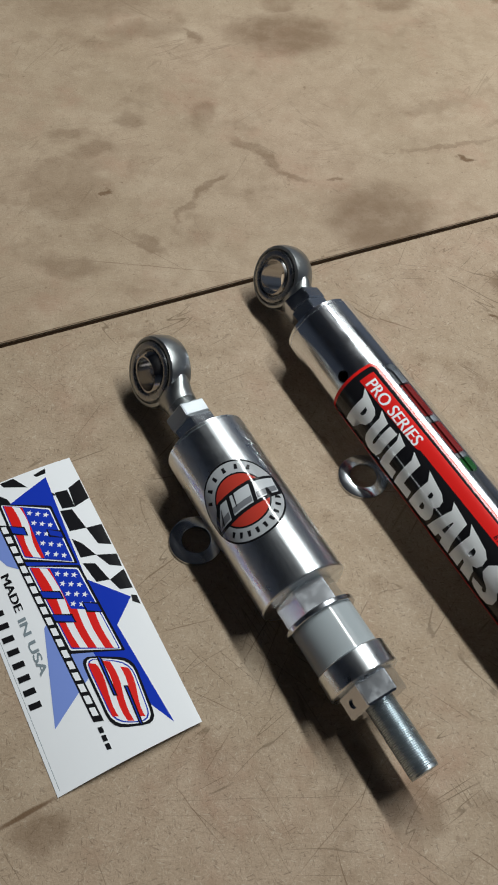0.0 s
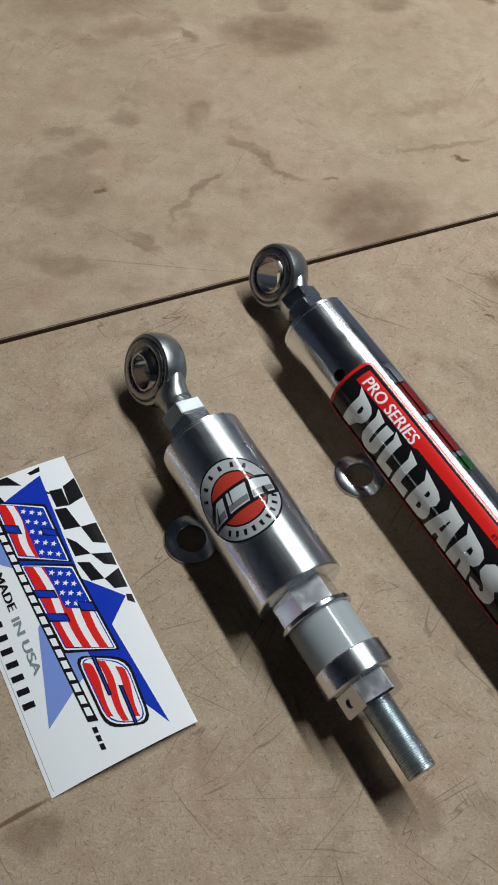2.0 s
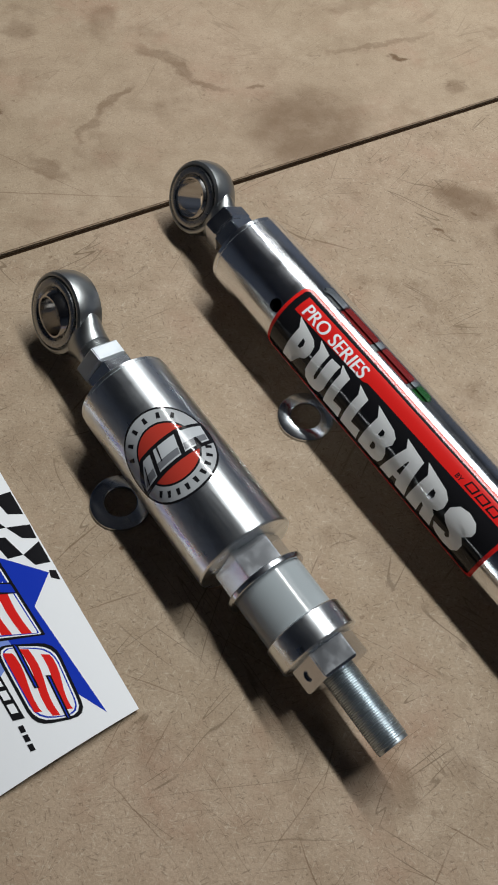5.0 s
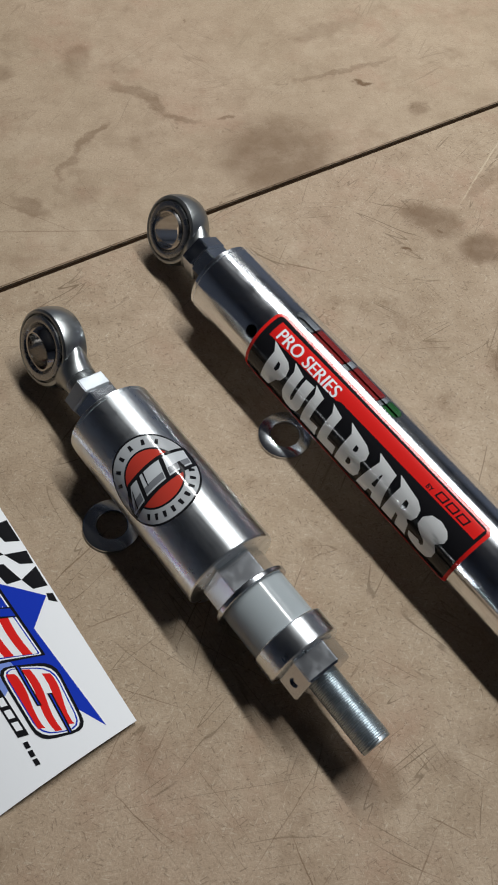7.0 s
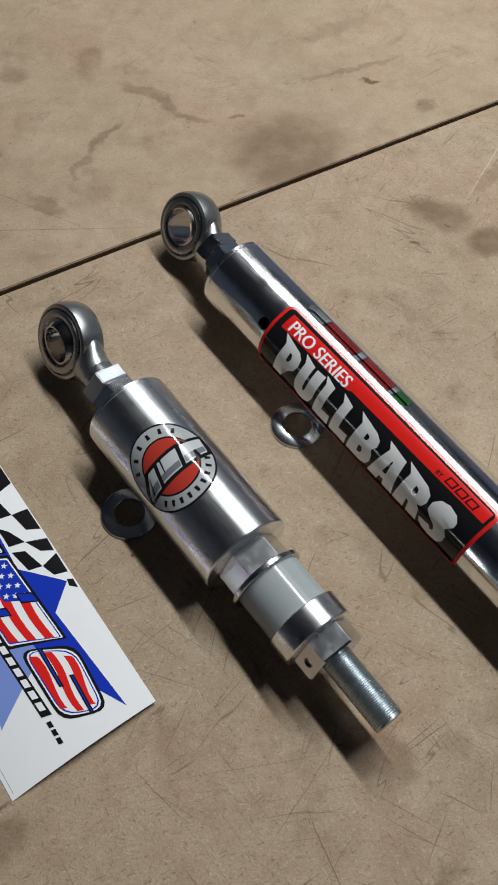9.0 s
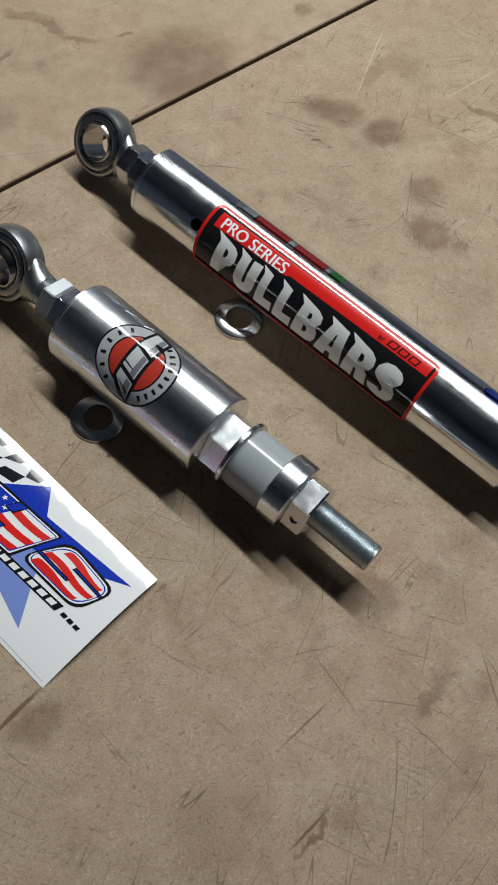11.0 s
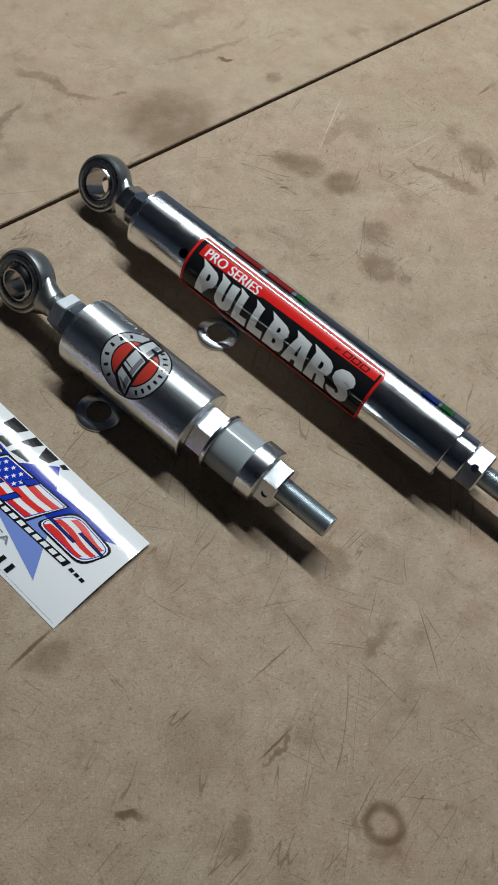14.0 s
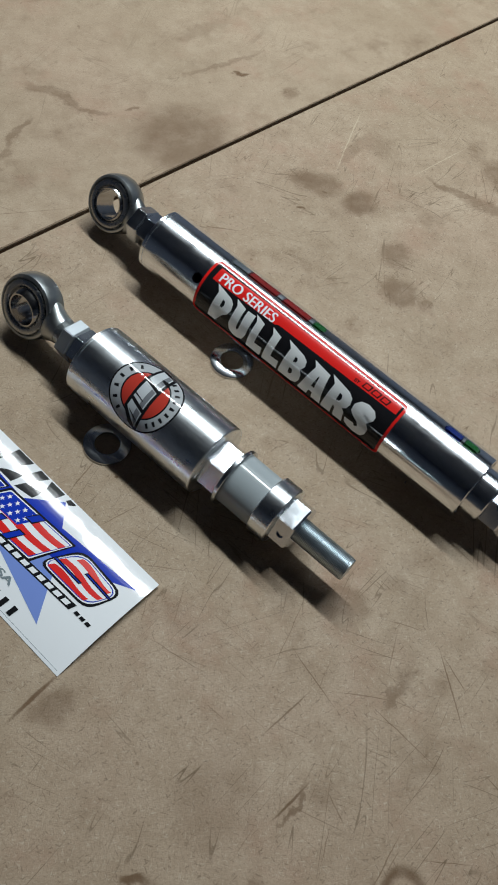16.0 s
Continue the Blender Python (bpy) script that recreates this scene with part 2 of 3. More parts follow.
def metal_material(name, colour, rough, lines=0.0, smudge=0.1, brushed=0.0, streaks=0.0):
    m = mat(name, colour, rough, 1.0)
    b = m.node_tree.nodes["Principled BSDF"]
    obj = node(m, "ShaderNodeTexCoord").outputs["Object"]
    n = noise_tex(m, obj, 90.0, 4, 0.6).outputs[0]
    link(m, remap(m, n, 0.35, 0.75, rough, rough + smudge), b.inputs["Roughness"])
    link(m, mix(m, remap(m, noise_tex(m, obj, 55.0, 3).outputs[0], 0.5, 0.8, 0.0, 0.14), colour, tuple(c * 0.72 for c in colour)), b.inputs["Base Color"])
    if streaks:
        # smears and drawing marks that run along the bar
        drawn = noise_tex(m, coords(m, (9, 170, 170), source=obj), 1.0, 5, 0.65, 0.4).outputs[0]
        patch = noise_tex(m, coords(m, (38, 60, 60), (2.0, 0, 0), source=obj), 1.0, 4, 0.6, 1.2).outputs[0]
        worn = math_node(m, "ADD", math_node(m, "MULTIPLY", drawn, 0.55), math_node(m, "MULTIPLY", patch, 0.45))
        link(m, remap(m, worn, 0.40, 0.62, rough, rough + streaks), b.inputs["Roughness"])
        link(m, mix(m, remap(m, patch, 0.48, 0.68, 0.0, 0.5), colour, tuple(c * 0.66 for c in colour)), b.inputs["Base Color"])
    if brushed:
        tangent = node(m, "ShaderNodeTangent")
        tangent.direction_type, tangent.axis = "RADIAL", "X"
        link(m, tangent.outputs[0], b.inputs["Tangent"])
        b.inputs["Anisotropic"].default_value = brushed
        b.inputs["Anisotropic Rotation"].default_value = 0.25
    if lines:
        turned = noise_tex(m, coords(m, (5200, 14, 14), source=obj), 1.0, 2, 0.5).outputs[0]
        bump(m, turned, lines, 0.0002)
    return m


BOARD_NEAR = board_material("board_near", STAINS_NEAR, (0.100, -0.227, 0), 1.0, ((0.311, 0.444, 0.062, 0.0009, 55, 0.45), (0.40, 0.40, 0.05, 0.0008, 24, 0.4)))
BOARD_FAR = board_material("board_far", STAINS_FAR, None, 0.45)
TURNED = metal_material("turned_aluminium", (0.87, 0.91, 0.94), 0.27, 0.05, 0.08, 0.65, 0.12)
CHROME = metal_material("chrome_tube", (0.92, 0.95, 0.99), 0.14, 0.04, 0.08, 0.55, 0.11)
ZINC = metal_material("zinc_plate", (0.64, 0.67, 0.71), 0.17, 0.0, 0.09)
DARK_ZINC = metal_material("satin_steel", (0.39, 0.41, 0.415), 0.3, 0.0, 0.1)
SATIN_ZINC = metal_material("satin_zinc", (0.42, 0.45, 0.48), 0.42, 0.0, 0.14)
RACE = metal_material("race_steel", (0.36, 0.37, 0.38), 0.24, 0.0, 0.1)
THREAD = metal_material("zinc_thread", (0.48, 0.54, 0.58), 0.36, 0.0, 0.1)
BALL = metal_material("polished_ball", (0.44, 0.43, 0.42), 0.15, 0.0, 0.05)
HOLE = mat("hole_dark", (0.02, 0.02, 0.02), 0.6)
GREY_PLASTIC = mat("grey_plastic", (0.36, 0.40, 0.42), 0.15)
WHITE_PRINT = mat("white_gloss_vinyl", (0.86, 0.88, 0.91), 0.07)
waves = noise_tex(WHITE_PRINT, node(WHITE_PRINT, "ShaderNodeTexCoord").outputs["Object"], 34.0, 2, 0.5, 0.6).outputs[0]
bump(WHITE_PRINT, waves, 0.12, 0.0022)
LETTER_PRINT = mat("letter_print", (0.85, 0.87, 0.88), 0.2)
BLACK_PRINT = mat("black_print", (0.012, 0.012, 0.014), 0.09)
RED_PRINT = mat("red_print", (0.70, 0.018, 0.015), 0.09)
BLUE_PRINT = mat("blue_print", (0.012, 0.04, 0.44), 0.09)
PALE_BLUE = mat("pale_blue_print", (0.20, 0.29, 0.68), 0.09)
SILVER_PRINT = mat("silver_print", (0.40, 0.42, 0.44), 0.14)
EMBLEM_RED = mat("emblem_red", (0.46, 0.045, 0.03), 0.12)
GREY_PRINT = mat("grey_print", (0.22, 0.27, 0.30), 0.09)
for print_mat in (BLACK_PRINT, RED_PRINT, BLUE_PRINT, PALE_BLUE, EMBLEM_RED):
    print_mat.node_tree.nodes["Principled BSDF"].inputs["Specular IOR Level"].default_value = 0.3
    print_mat.node_tree.nodes["Principled BSDF"].inputs["Roughness"].default_value = 0.09
RED_PRINT.node_tree.nodes["Principled BSDF"].inputs["Roughness"].default_value = 0.2
STEEL_PRINT = mat("steel_print", (0.50, 0.53, 0.56), 0.22)
SHADE_PRINT = mat("shade_print", (0.17, 0.18, 0.20), 0.22)
RED_RUBBER = mat("red_insert", (0.20, 0.012, 0.012), 0.4)
GREEN_RUBBER = mat("green_insert", (0.012, 0.09, 0.02), 0.4)
BLUE_RUBBER = mat("blue_insert", (0.012, 0.025, 0.15), 0.4)
# tones of the added room, set for metal reflections and shadow fill
UNSEEN_BRIGHT_WALL = mat("unseen_bright_wall", (0.17, 0.20, 0.27), 0.8)
UNSEEN_DARK_WALL = mat("unseen_dark_wall", (0.13, 0.155, 0.215), 0.8)
UNSEEN_CEILING = mat("unseen_ceiling", (0.175, 0.205, 0.27), 0.9)
CONCRETE = mat("concrete", (0.05, 0.05, 0.05), 0.8)
SEAM_STRIP = mat("seam_strip", (0.022, 0.012, 0.006), 1.0)
SEAM_STRIP.node_tree.nodes["Principled BSDF"].inputs["Specular IOR Level"].default_value = 0.05
DARK_WOOD = mat("dark_wood", (0.03, 0.018, 0.01), 0.8)

# ---- mesh helpers ----


def finish(name, bm, material, parent=None, label="", smooth=True, sharp=35):
    me = bpy.data.meshes.new(name)
    bmesh.ops.recalc_face_normals(bm, faces=bm.faces)
    if smooth:
        for f in bm.faces:
            f.smooth = True
        for e in bm.edges:
            if len(e.link_faces) == 2 and e.calc_face_angle(0) > radians(sharp):
                e.smooth = False
    bm.to_mesh(me)
    bm.free()
    me.materials.append(material)
    ob = new(name, me)
    ob.parent = parent
    if label:
        ob["label"] = label
    return ob


def part(name, bm, material, parent, label="", smooth=True):
    return finish(name, bm, material, parent, label, smooth)


def box_bm(lo, hi, bevel=0.0):
    bm = bmesh.new()
    bmesh.ops.create_cube(bm, size=1)
    for v in bm.verts:
        v.co = Vector([(a + b) / 2 + c * (b - a) for a, b, c in zip(lo, hi, v.co)])
    if bevel:
        bmesh.ops.bevel(bm, geom=bm.edges[:], offset=bevel, segments=2, affect="EDGES")
    return bm


def lathe(profile, height=0.0, segs=72, dy=0.0, closed=False):
    """Turns (s, r) rows about the x axis."""
    bm = bmesh.new()
    rings = []
    for s, r in profile:
        rings.append([bm.verts.new((s, dy + r * math.sin(2 * math.pi * k / segs), height + r * math.cos(2 * math.pi * k / segs))) for k in range(segs)])
    pairs = list(zip(rings, rings[1:]))
    if closed:
        pairs.append((rings[-1], rings[0]))
    for a, b in pairs:
        for k in range(segs):
            bm.faces.new((a[k], a[(k + 1) % segs], b[(k + 1) % segs], b[k]))
    if not closed:
        for r in (rings[0], rings[-1]):
            bm.faces.new(r)
    return bm


def hexagon(s0, s1, corner, turn, height, dy=0.0, chamfer=0.0012, bore=0.0):
    """A hexagonal prism along x with chamfered ends."""
    bm = bmesh.new()
    rows = [(s0, 0.93), (s0 + chamfer, 1.0), (s1 - chamfer, 1.0), (s1, 0.93)]
    rings = []
    for s, k in rows:
        rings.append([bm.verts.new((s, dy + k * corner * math.sin(radians(turn + 60 * i)), height + k * corner * math.cos(radians(turn + 60 * i)))) for i in range(6)])
    for a, b in zip(rings, rings[1:]):
        for i in range(6):
            bm.faces.new((a[i], a[(i + 1) % 6], b[(i + 1) % 6], b[i]))
    bm.faces.new(rings[0])
    bm.faces.new(rings[-1])
    long_edges = [e for e in bm.edges if abs(e.verts[0].co.x - e.verts[1].co.x) > (s1 - s0) * 0.5]
    bmesh.ops.bevel(bm, geom=long_edges, offset=0.0005, segments=2, affect="EDGES")
    return bm


def thread(s0, s1, radius, height, dy, pitch=0.00125, segs=40):
    """A screw thread with a true helix."""
    bm = bmesh.new()
    turns = int((s1 - s0) / pitch)
    prev = None
    depth = 0.00042
    for t in range(turns * segs + 1):
        a = 2 * math.pi * t / segs
        s = s0 + pitch * t / segs
        c, n = math.cos(a), math.sin(a)
        row = [bm.verts.new((s + o * pitch, dy + r * n, height + r * c)) for o, r in ((0.0, radius - depth), (0.42, radius), (0.58, radius), (1.0, radius - depth))]
        if prev:
            for i in range(3):
                bm.faces.new((prev[i], prev[i + 1], row[i + 1], row[i]))
        prev = row
    core = lathe([(s0 - 0.002, radius - depth), (s1 + pitch * 0.6, radius - depth), (s1 + pitch * 1.2, radius - depth * 1.4)], height, segs, dy)
    me = bpy.data.meshes.new("tmp")
    core.to_mesh(me)
    core.free()
    bm.from_mesh(me)
    bpy.data.meshes.remove(me)
    return bm


def cut(ob, cutter_bms):
    """Cuts the given solids out of ob and keeps the result as its mesh."""
    cutters = []
    for c in cutter_bms:
        me = bpy.data.meshes.new("cutter")
        bmesh.ops.recalc_face_normals(c, faces=c.faces)
        c.to_mesh(me)
        c.free()
        o = new("cutter", me)
        o.parent = ob.parent
        cutters.append(o)
        md = ob.modifiers.new("cut", "BOOLEAN")
        md.operation, md.object, md.solver = "DIFFERENCE", o, "EXACT"
    bpy.context.view_layer.update()
    me = bpy.data.meshes.new_from_object(ob.evaluated_get(bpy.context.evaluated_depsgraph_get()))
    ob.modifiers.clear()
    ob.data = me
    for o in cutters:
        bpy.data.objects.remove(o)


# flat prints, laid on a tube or on a sheet

def poly(points):
    bm = bmesh.new()
    f = bm.faces.new([bm.verts.new((x, y, 0)) for x, y in points])
    bmesh.ops.triangulate(bm, faces=[f])
    return bm


def disc(cx, cy, r0, r1=0.0, segs=64):
    bm = bmesh.new()
    out = [bm.verts.new((cx + r0 * math.cos(2 * math.pi * k / segs), cy + r0 * math.sin(2 * math.pi * k / segs), 0)) for k in range(segs)]
    if r1:
        inn = [bm.verts.new((cx + r1 * math.cos(2 * math.pi * k / segs), cy + r1 * math.sin(2 * math.pi * k / segs), 0)) for k in range(segs)]
        for k in range(segs):
            bm.faces.new((out[k], out[(k + 1) % segs], inn[(k + 1) % segs], inn[k]))
    else:
        bm.faces.new(out)
    return bm


def round_rect(x0, y0, x1, y1, r, segs=6):
    pts = []
    for cx, cy, a in ((x1 - r, y1 - r, 0), (x0 + r, y1 - r, 90), (x0 + r, y0 + r, 180), (x1 - r, y0 + r, 270)):
        pts += [(cx + r * math.cos(radians(a + 90 * k / segs)), cy + r * math.sin(radians(a + 90 * k / segs))) for k in range(segs + 1)]
    return poly(pts)


def letters(text, x0, y0, x1, y1, bold=0.0, shear=0.0):
    """A word of the built-in font, filled into a box."""
    cu = bpy.data.curves.new("word", "FONT")
    cu.body, cu.offset, cu.shear = text, bold, shear
    ob = new("word", cu)
    bpy.context.view_layer.update()
    me = bpy.data.meshes.new_from_object(ob.evaluated_get(bpy.context.evaluated_depsgraph_get()))
    bpy.data.objects.remove(ob)
    bm = bmesh.new()
    bm.from_mesh(me)
    xs = [v.co.x for v in bm.verts]
    ys = [v.co.y for v in bm.verts]
    for v in bm.verts:
        v.co.x = x0 + (v.co.x - min(xs)) / (max(xs) - min(xs)) * (x1 - x0)
        v.co.y = y0 + (v.co.y - min(ys)) / (max(ys) - min(ys)) * (y1 - y0)
        v.co.z = 0
    return bm


def joined(bms):
    out = bmesh.new()
    for b in bms:
        me = bpy.data.meshes.new("tmp")
        b.to_mesh(me)
        b.free()
        out.from_mesh(me)
        bpy.data.meshes.remove(me)
    return out


def wrap(bm, radius, layer, height, step=0.0016):
    """Lays a flat print (x along the tube, y round it) on the tube."""
    ys = [v.co.y for v in bm.verts]
    y = math.floor(min(ys) / step) * step + step
    while y < max(ys):
        bmesh.ops.bisect_plane(bm, geom=bm.verts[:] + bm.edges[:] + bm.faces[:], plane_co=(0, y, 0), plane_no=(0, 1, 0), dist=1e-7)
        y += step
    r = radius + 0.00006 + 0.00007 * layer
    for v in bm.verts:
        a = v.co.y / radius
        v.co = Vector((v.co.x, r * math.sin(a), height + r * math.cos(a)))
    return bm


def slice_y(bm, step):
    ys = [v.co.y for v in bm.verts]
    y = math.floor(min(ys) / step) * step + step
    while y < max(ys):
        bmesh.ops.bisect_plane(bm, geom=bm.verts[:] + bm.edges[:] + bm.faces[:], plane_co=(0, y, 0), plane_no=(0, 1, 0), dist=1e-7)
        y += step


def bow(y):
    """The slight arch of the sticker across its width."""
    return 0.0049 - 1.7 * (y - 0.0537) ** 2


def lay(bm, layer):
    slice_y(bm, 0.0035)
    for v in bm.verts:
        v.co.z = 0.0005 + 0.00005 * layer + bow(v.co.y)
    return bm


def thing(name, x, y, turn, label, category, group=""):
    ob = new(name)
    ob.empty_display_size = 0.02
    ob.matrix_world = pose(x, y, 0, 0, 0, turn)
    return tagged(ob, label, category, group)


# ---- room and bench ----
# floor and ceiling are unseen, added to give the metal something to reflect
bm = box_bm((-2.6, -2.6, -0.95), (2.6, 3.0, -0.9))
tagged(finish("floor", bm, CONCRETE), "unseen dark concrete floor added to close the room", "floor", kind="structure")
bm = box_bm((-2.6, -2.6, 2.05), (2.6, 3.0, 2.1))
tagged(finish("ceiling", bm, UNSEEN_CEILING), "unseen dim ceiling added for reflections and fill light", "ceiling", kind="structure")
# added unseen walls: north and east brighten reflections, the others keep shadows dark
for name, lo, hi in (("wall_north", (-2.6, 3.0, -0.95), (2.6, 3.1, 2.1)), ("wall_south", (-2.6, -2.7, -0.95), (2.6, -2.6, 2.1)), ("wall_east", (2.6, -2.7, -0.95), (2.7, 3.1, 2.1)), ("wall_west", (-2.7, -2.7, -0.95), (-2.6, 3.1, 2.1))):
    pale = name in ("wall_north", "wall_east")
    tagged(finish(name, box_bm(lo, hi), UNSEEN_BRIGHT_WALL if pale else UNSEEN_DARK_WALL), "unseen pale blue-grey wall added to brighten the metal reflections" if pale else "unseen darker blue wall added to keep reflections and shadows dark", "wall", kind="structure")

SEAM_TURN = 25.2
EDGE, SEAM, GAP, THICK = -0.2175, 0.332, 0.0046, 0.018
bench = new("workbench")
tagged(bench, "worn brown hardboard workbench top with stains and scratches", "workbench")
turn = pose(0, 0, 0, 0, 0, SEAM_TURN)
for name, lo, hi, m, lab in (("board", (EDGE, -0.62, -THICK), (1.5, SEAM - GAP / 2, 0), BOARD_NEAR, "scratched brown hardboard with a ring stain"), ("board", (EDGE, SEAM + GAP / 2, -THICK), (1.5, 1.5, 0), BOARD_FAR, "brown hardboard with dark oily stains")):
    bm = box_bm(lo, hi, 0.0007)
    bm.transform(turn)
    part(name, bm, m, bench, lab)
bm = box_bm((EDGE + 0.04, SEAM - 0.05, -0.11), (1.45, SEAM + 0.05, -THICK), 0.002)
bm.transform(turn)
part("rail", bm, DARK_WOOD, bench, "dark wooden rail under the seam")
# very dark brown strip sunk between the two boards
bm = box_bm((EDGE + 0.002, SEAM - GAP / 2 + 0.0001, -0.008), (1.498, SEAM + GAP / 2 - 0.0001, -0.0028))
bm.transform(turn)
part("seam_strip", bm, SEAM_STRIP, bench, "dark brown strip low in the seam")
for a in (EDGE + 0.05, 1.4):
    for b in (-0.55, 1.4):
        bm = box_bm((a, b, -0.9), (a + 0.08, b + 0.08, -THICK), 0.003)
        bm.transform(turn)
        part("leg", bm, DARK_WOOD, bench)


# ---- pull bars ----

def rod_end(parent, centre, height, tilt, shank_end, head=0.0255, bore=0.0125, width=0.0095, swivel=0):
    """An eye with a ball in it; tilt turns the eye about the bar."""
    m = Matrix.Translation((centre, 0, height)) @ Euler((radians(tilt), 0, 0)).to_matrix().to_4x4() @ Euler((0, radians(-90), 0)).to_matrix().to_4x4()
    w, r = width, head
    race = [(-w + 0.0015, r - 0.0046), (-w, r - 0.0038), (-w, r - 0.0028), (-w + 0.0010, r - 0.0014), (-w * 0.55, r - 0.0003), (0, r), (w * 0.55, r - 0.0003), (w - 0.0010, r - 0.0014), (w, r - 0.0028), (w, r - 0.0038), (w - 0.0015, r - 0.0046), (w - 0.003, r - 0.0085), (-w + 0.003, r - 0.0085)]
    bm = lathe(race, 0, 64, closed=True)
    bm.transform(m)
    eye = part("rod_end", bm, DARK_ZINC, parent, "satin steel rod end eye")
    liner = [(-w + 0.0006, r - 0.0112), (-w - 0.0010, r - 0.0098), (-w - 0.0014, r - 0.0072), (-w - 0.0008, r - 0.0056), (-w + 0.002, r - 0.0052), (w - 0.002, r - 0.0052), (w + 0.0008, r - 0.0056), (w + 0.0014, r - 0.0072), (w + 0.0010, r - 0.0098), (w - 0.0006, r - 0.0112)]
    bm = lathe(liner, 0, 64, closed=True)
    bm.transform(m)
    part("race_ring", bm, RACE, eye)
    rb = math.hypot(w + 0.0025, bore + 0.0012)
    ball = [(rb * math.sin(a), rb * math.cos(a)) for a in np.linspace(-math.acos((bore + 0.0012) / rb), math.acos((bore + 0.0012) / rb), 17)]
    ball += [(w + 0.0022, bore), (-w - 0.0022, bore)]
    bm = lathe(ball, 0, 64, closed=True)
    bm.transform(Matrix.Translation((centre, 0, height)) @ Euler((radians(swivel), 0, 0)).to_matrix().to_4x4() @ Matrix.Translation((-centre, 0, -height)) @ m)
    part("ball", bm, BALL, eye, "polished steel ball with a clear bore")
    # neck that widens into the head
    r0 = 0.0112
    neck = [(centre + head * a, b) for a, b in ((0.70, 0.0182), (0.84, 0.0172), (0.98, 0.0150), (1.10, 0.0132), (1.22, 0.0121), (1.30, 0.0116))]
    for k in range(int((shank_end - centre - head * 1.33) / 0.0012)):
        a = centre + head * 1.32 + 0.0012 * k
        neck += [(a, r0 - 0.0002), (a + 0.0006, r0 + 0.0002)]
    neck.append((shank_end, r0))
    bm = lathe(neck, height, 48)
    across = Vector((0, -math.sin(radians(tilt)), math.cos(radians(tilt))))
    for v in bm.verts:
        # flattened to the thickness of the head where it meets it
        far = min(1.0, max(0.0, ((v.co.x - centre) / head - 0.70) / 0.55))
        rel = Vector((0, v.co.y, v.co.z - height)).dot(across)
        v.co -= across * rel * (1 - (0.47 + 0.53 * far))
    part("shank", bm, DARK_ZINC, eye)
    return eye


R1, R2 = 0.0301, 0.0291
bar = thing("short_pull_bar", 0.02, 0.1373, math.degrees(-1.01168), "short turned silver metal pull bar with round emblem and threaded stud", "pull bar")
rod_end(bar, -0.1272, R1, 61, -0.072, 0.0272, swivel=13)
part("jam_nut", hexagon(-0.0842, -0.0724, 0.0172, 40, R1), SATIN_ZINC, bar, "dull zinc jam nut")
part("hex_adapter", hexagon(-0.0724, -0.056, 0.0165, -14, R1), ZINC, bar)
body1 = part("body", lathe([(-0.0557, 0.021), (-0.0557, R1 - 0.0012), (-0.0550, R1 - 0.0003), (-0.0532, R1 - 0.0003), (-0.0529, R1 - 0.0008), (-0.0525, R1 - 0.0001), (-0.0515, R1), (0.0718, R1), (0.0726, R1 - 0.0008), (0.0727, 0.021)], R1, 128), TURNED, bar, "brushed silver aluminium cylinder")
part("hex_neck", hexagon(0.0725, 0.0905, 0.0212, 25.5, R1), ZINC, bar, "zinc hexagonal neck")
part("flange", lathe([(0.0903, 0.020), (0.0903, 0.0238), (0.0908, 0.0243), (0.0932, 0.0243), (0.0936, 0.0238), (0.0936, 0.020)], R1, 96), ZINC, bar)
part("bushing", lathe([(0.0934, 0.0205), (0.0937, 0.0212), (0.1226, 0.0212), (0.1229, 0.0205)], R1, 96, 0.0005), GREY_PLASTIC, bar, "grey plastic bushing sleeve")
part("collar", lathe([(0.1227, 0.017), (0.1227, 0.0228), (0.1235, 0.0236), (0.1378, 0.0236), (0.1386, 0.0228), (0.1386, 0.017)], R1, 96, 0.0016), TURNED, bar)
lock1 = part("lock_nut", hexagon(0.1385, 0.1537, 0.0196, 23.5, R1, 0.002), ZINC, bar, "zinc hexagonal lock nut with a drilled hole")
stud = part("threaded_stud", thread(0.152, 0.1965, 0.0095, R1, 0.0022), THREAD, bar, "blue-grey zinc threaded stud")

long_bar = thing("long_pull_bar", 0.15, 0.1752, math.degrees(-1.02314), "long polished silver pull bar with red and black label", "pull bar")
rod_end(long_bar, -0.2062, R2, 60, -0.163, 0.0262)
part("jam_nut", hexagon(-0.1785, -0.1665, 0.0172, -4, R2), ZINC, long_bar, "zinc jam nut")
part("hex_adapter", hexagon(-0.1665, -0.148, 0.0165, -12, R2), ZINC, long_bar)
part("end_cap", lathe([(-0.1487, 0.016), (-0.1487, R2 - 0.0016), (-0.1478, R2 - 0.0004), (-0.1452, R2 - 0.0004), (-0.1449, R2 - 0.0012), (-0.1440, R2 - 0.0012), (-0.1440, 0.016)], R2, 128), CHROME, long_bar)
body2 = part("tube", lathe([(-0.1446, R2 - 0.0004), (-0.1441, R2), (0.1896, R2), (0.1902, R2 - 0.0006), (0.1902, R2 - 0.0042), (-0.1446, R2 - 0.0042)], R2, 144, closed=True), CHROME, long_bar, "polished silver tube with two slots")
part("end_plug", lathe([(0.181, 0.0249), (0.1888, 0.0249), (0.1888, 0.012)], R2, 72), CHROME, long_bar)


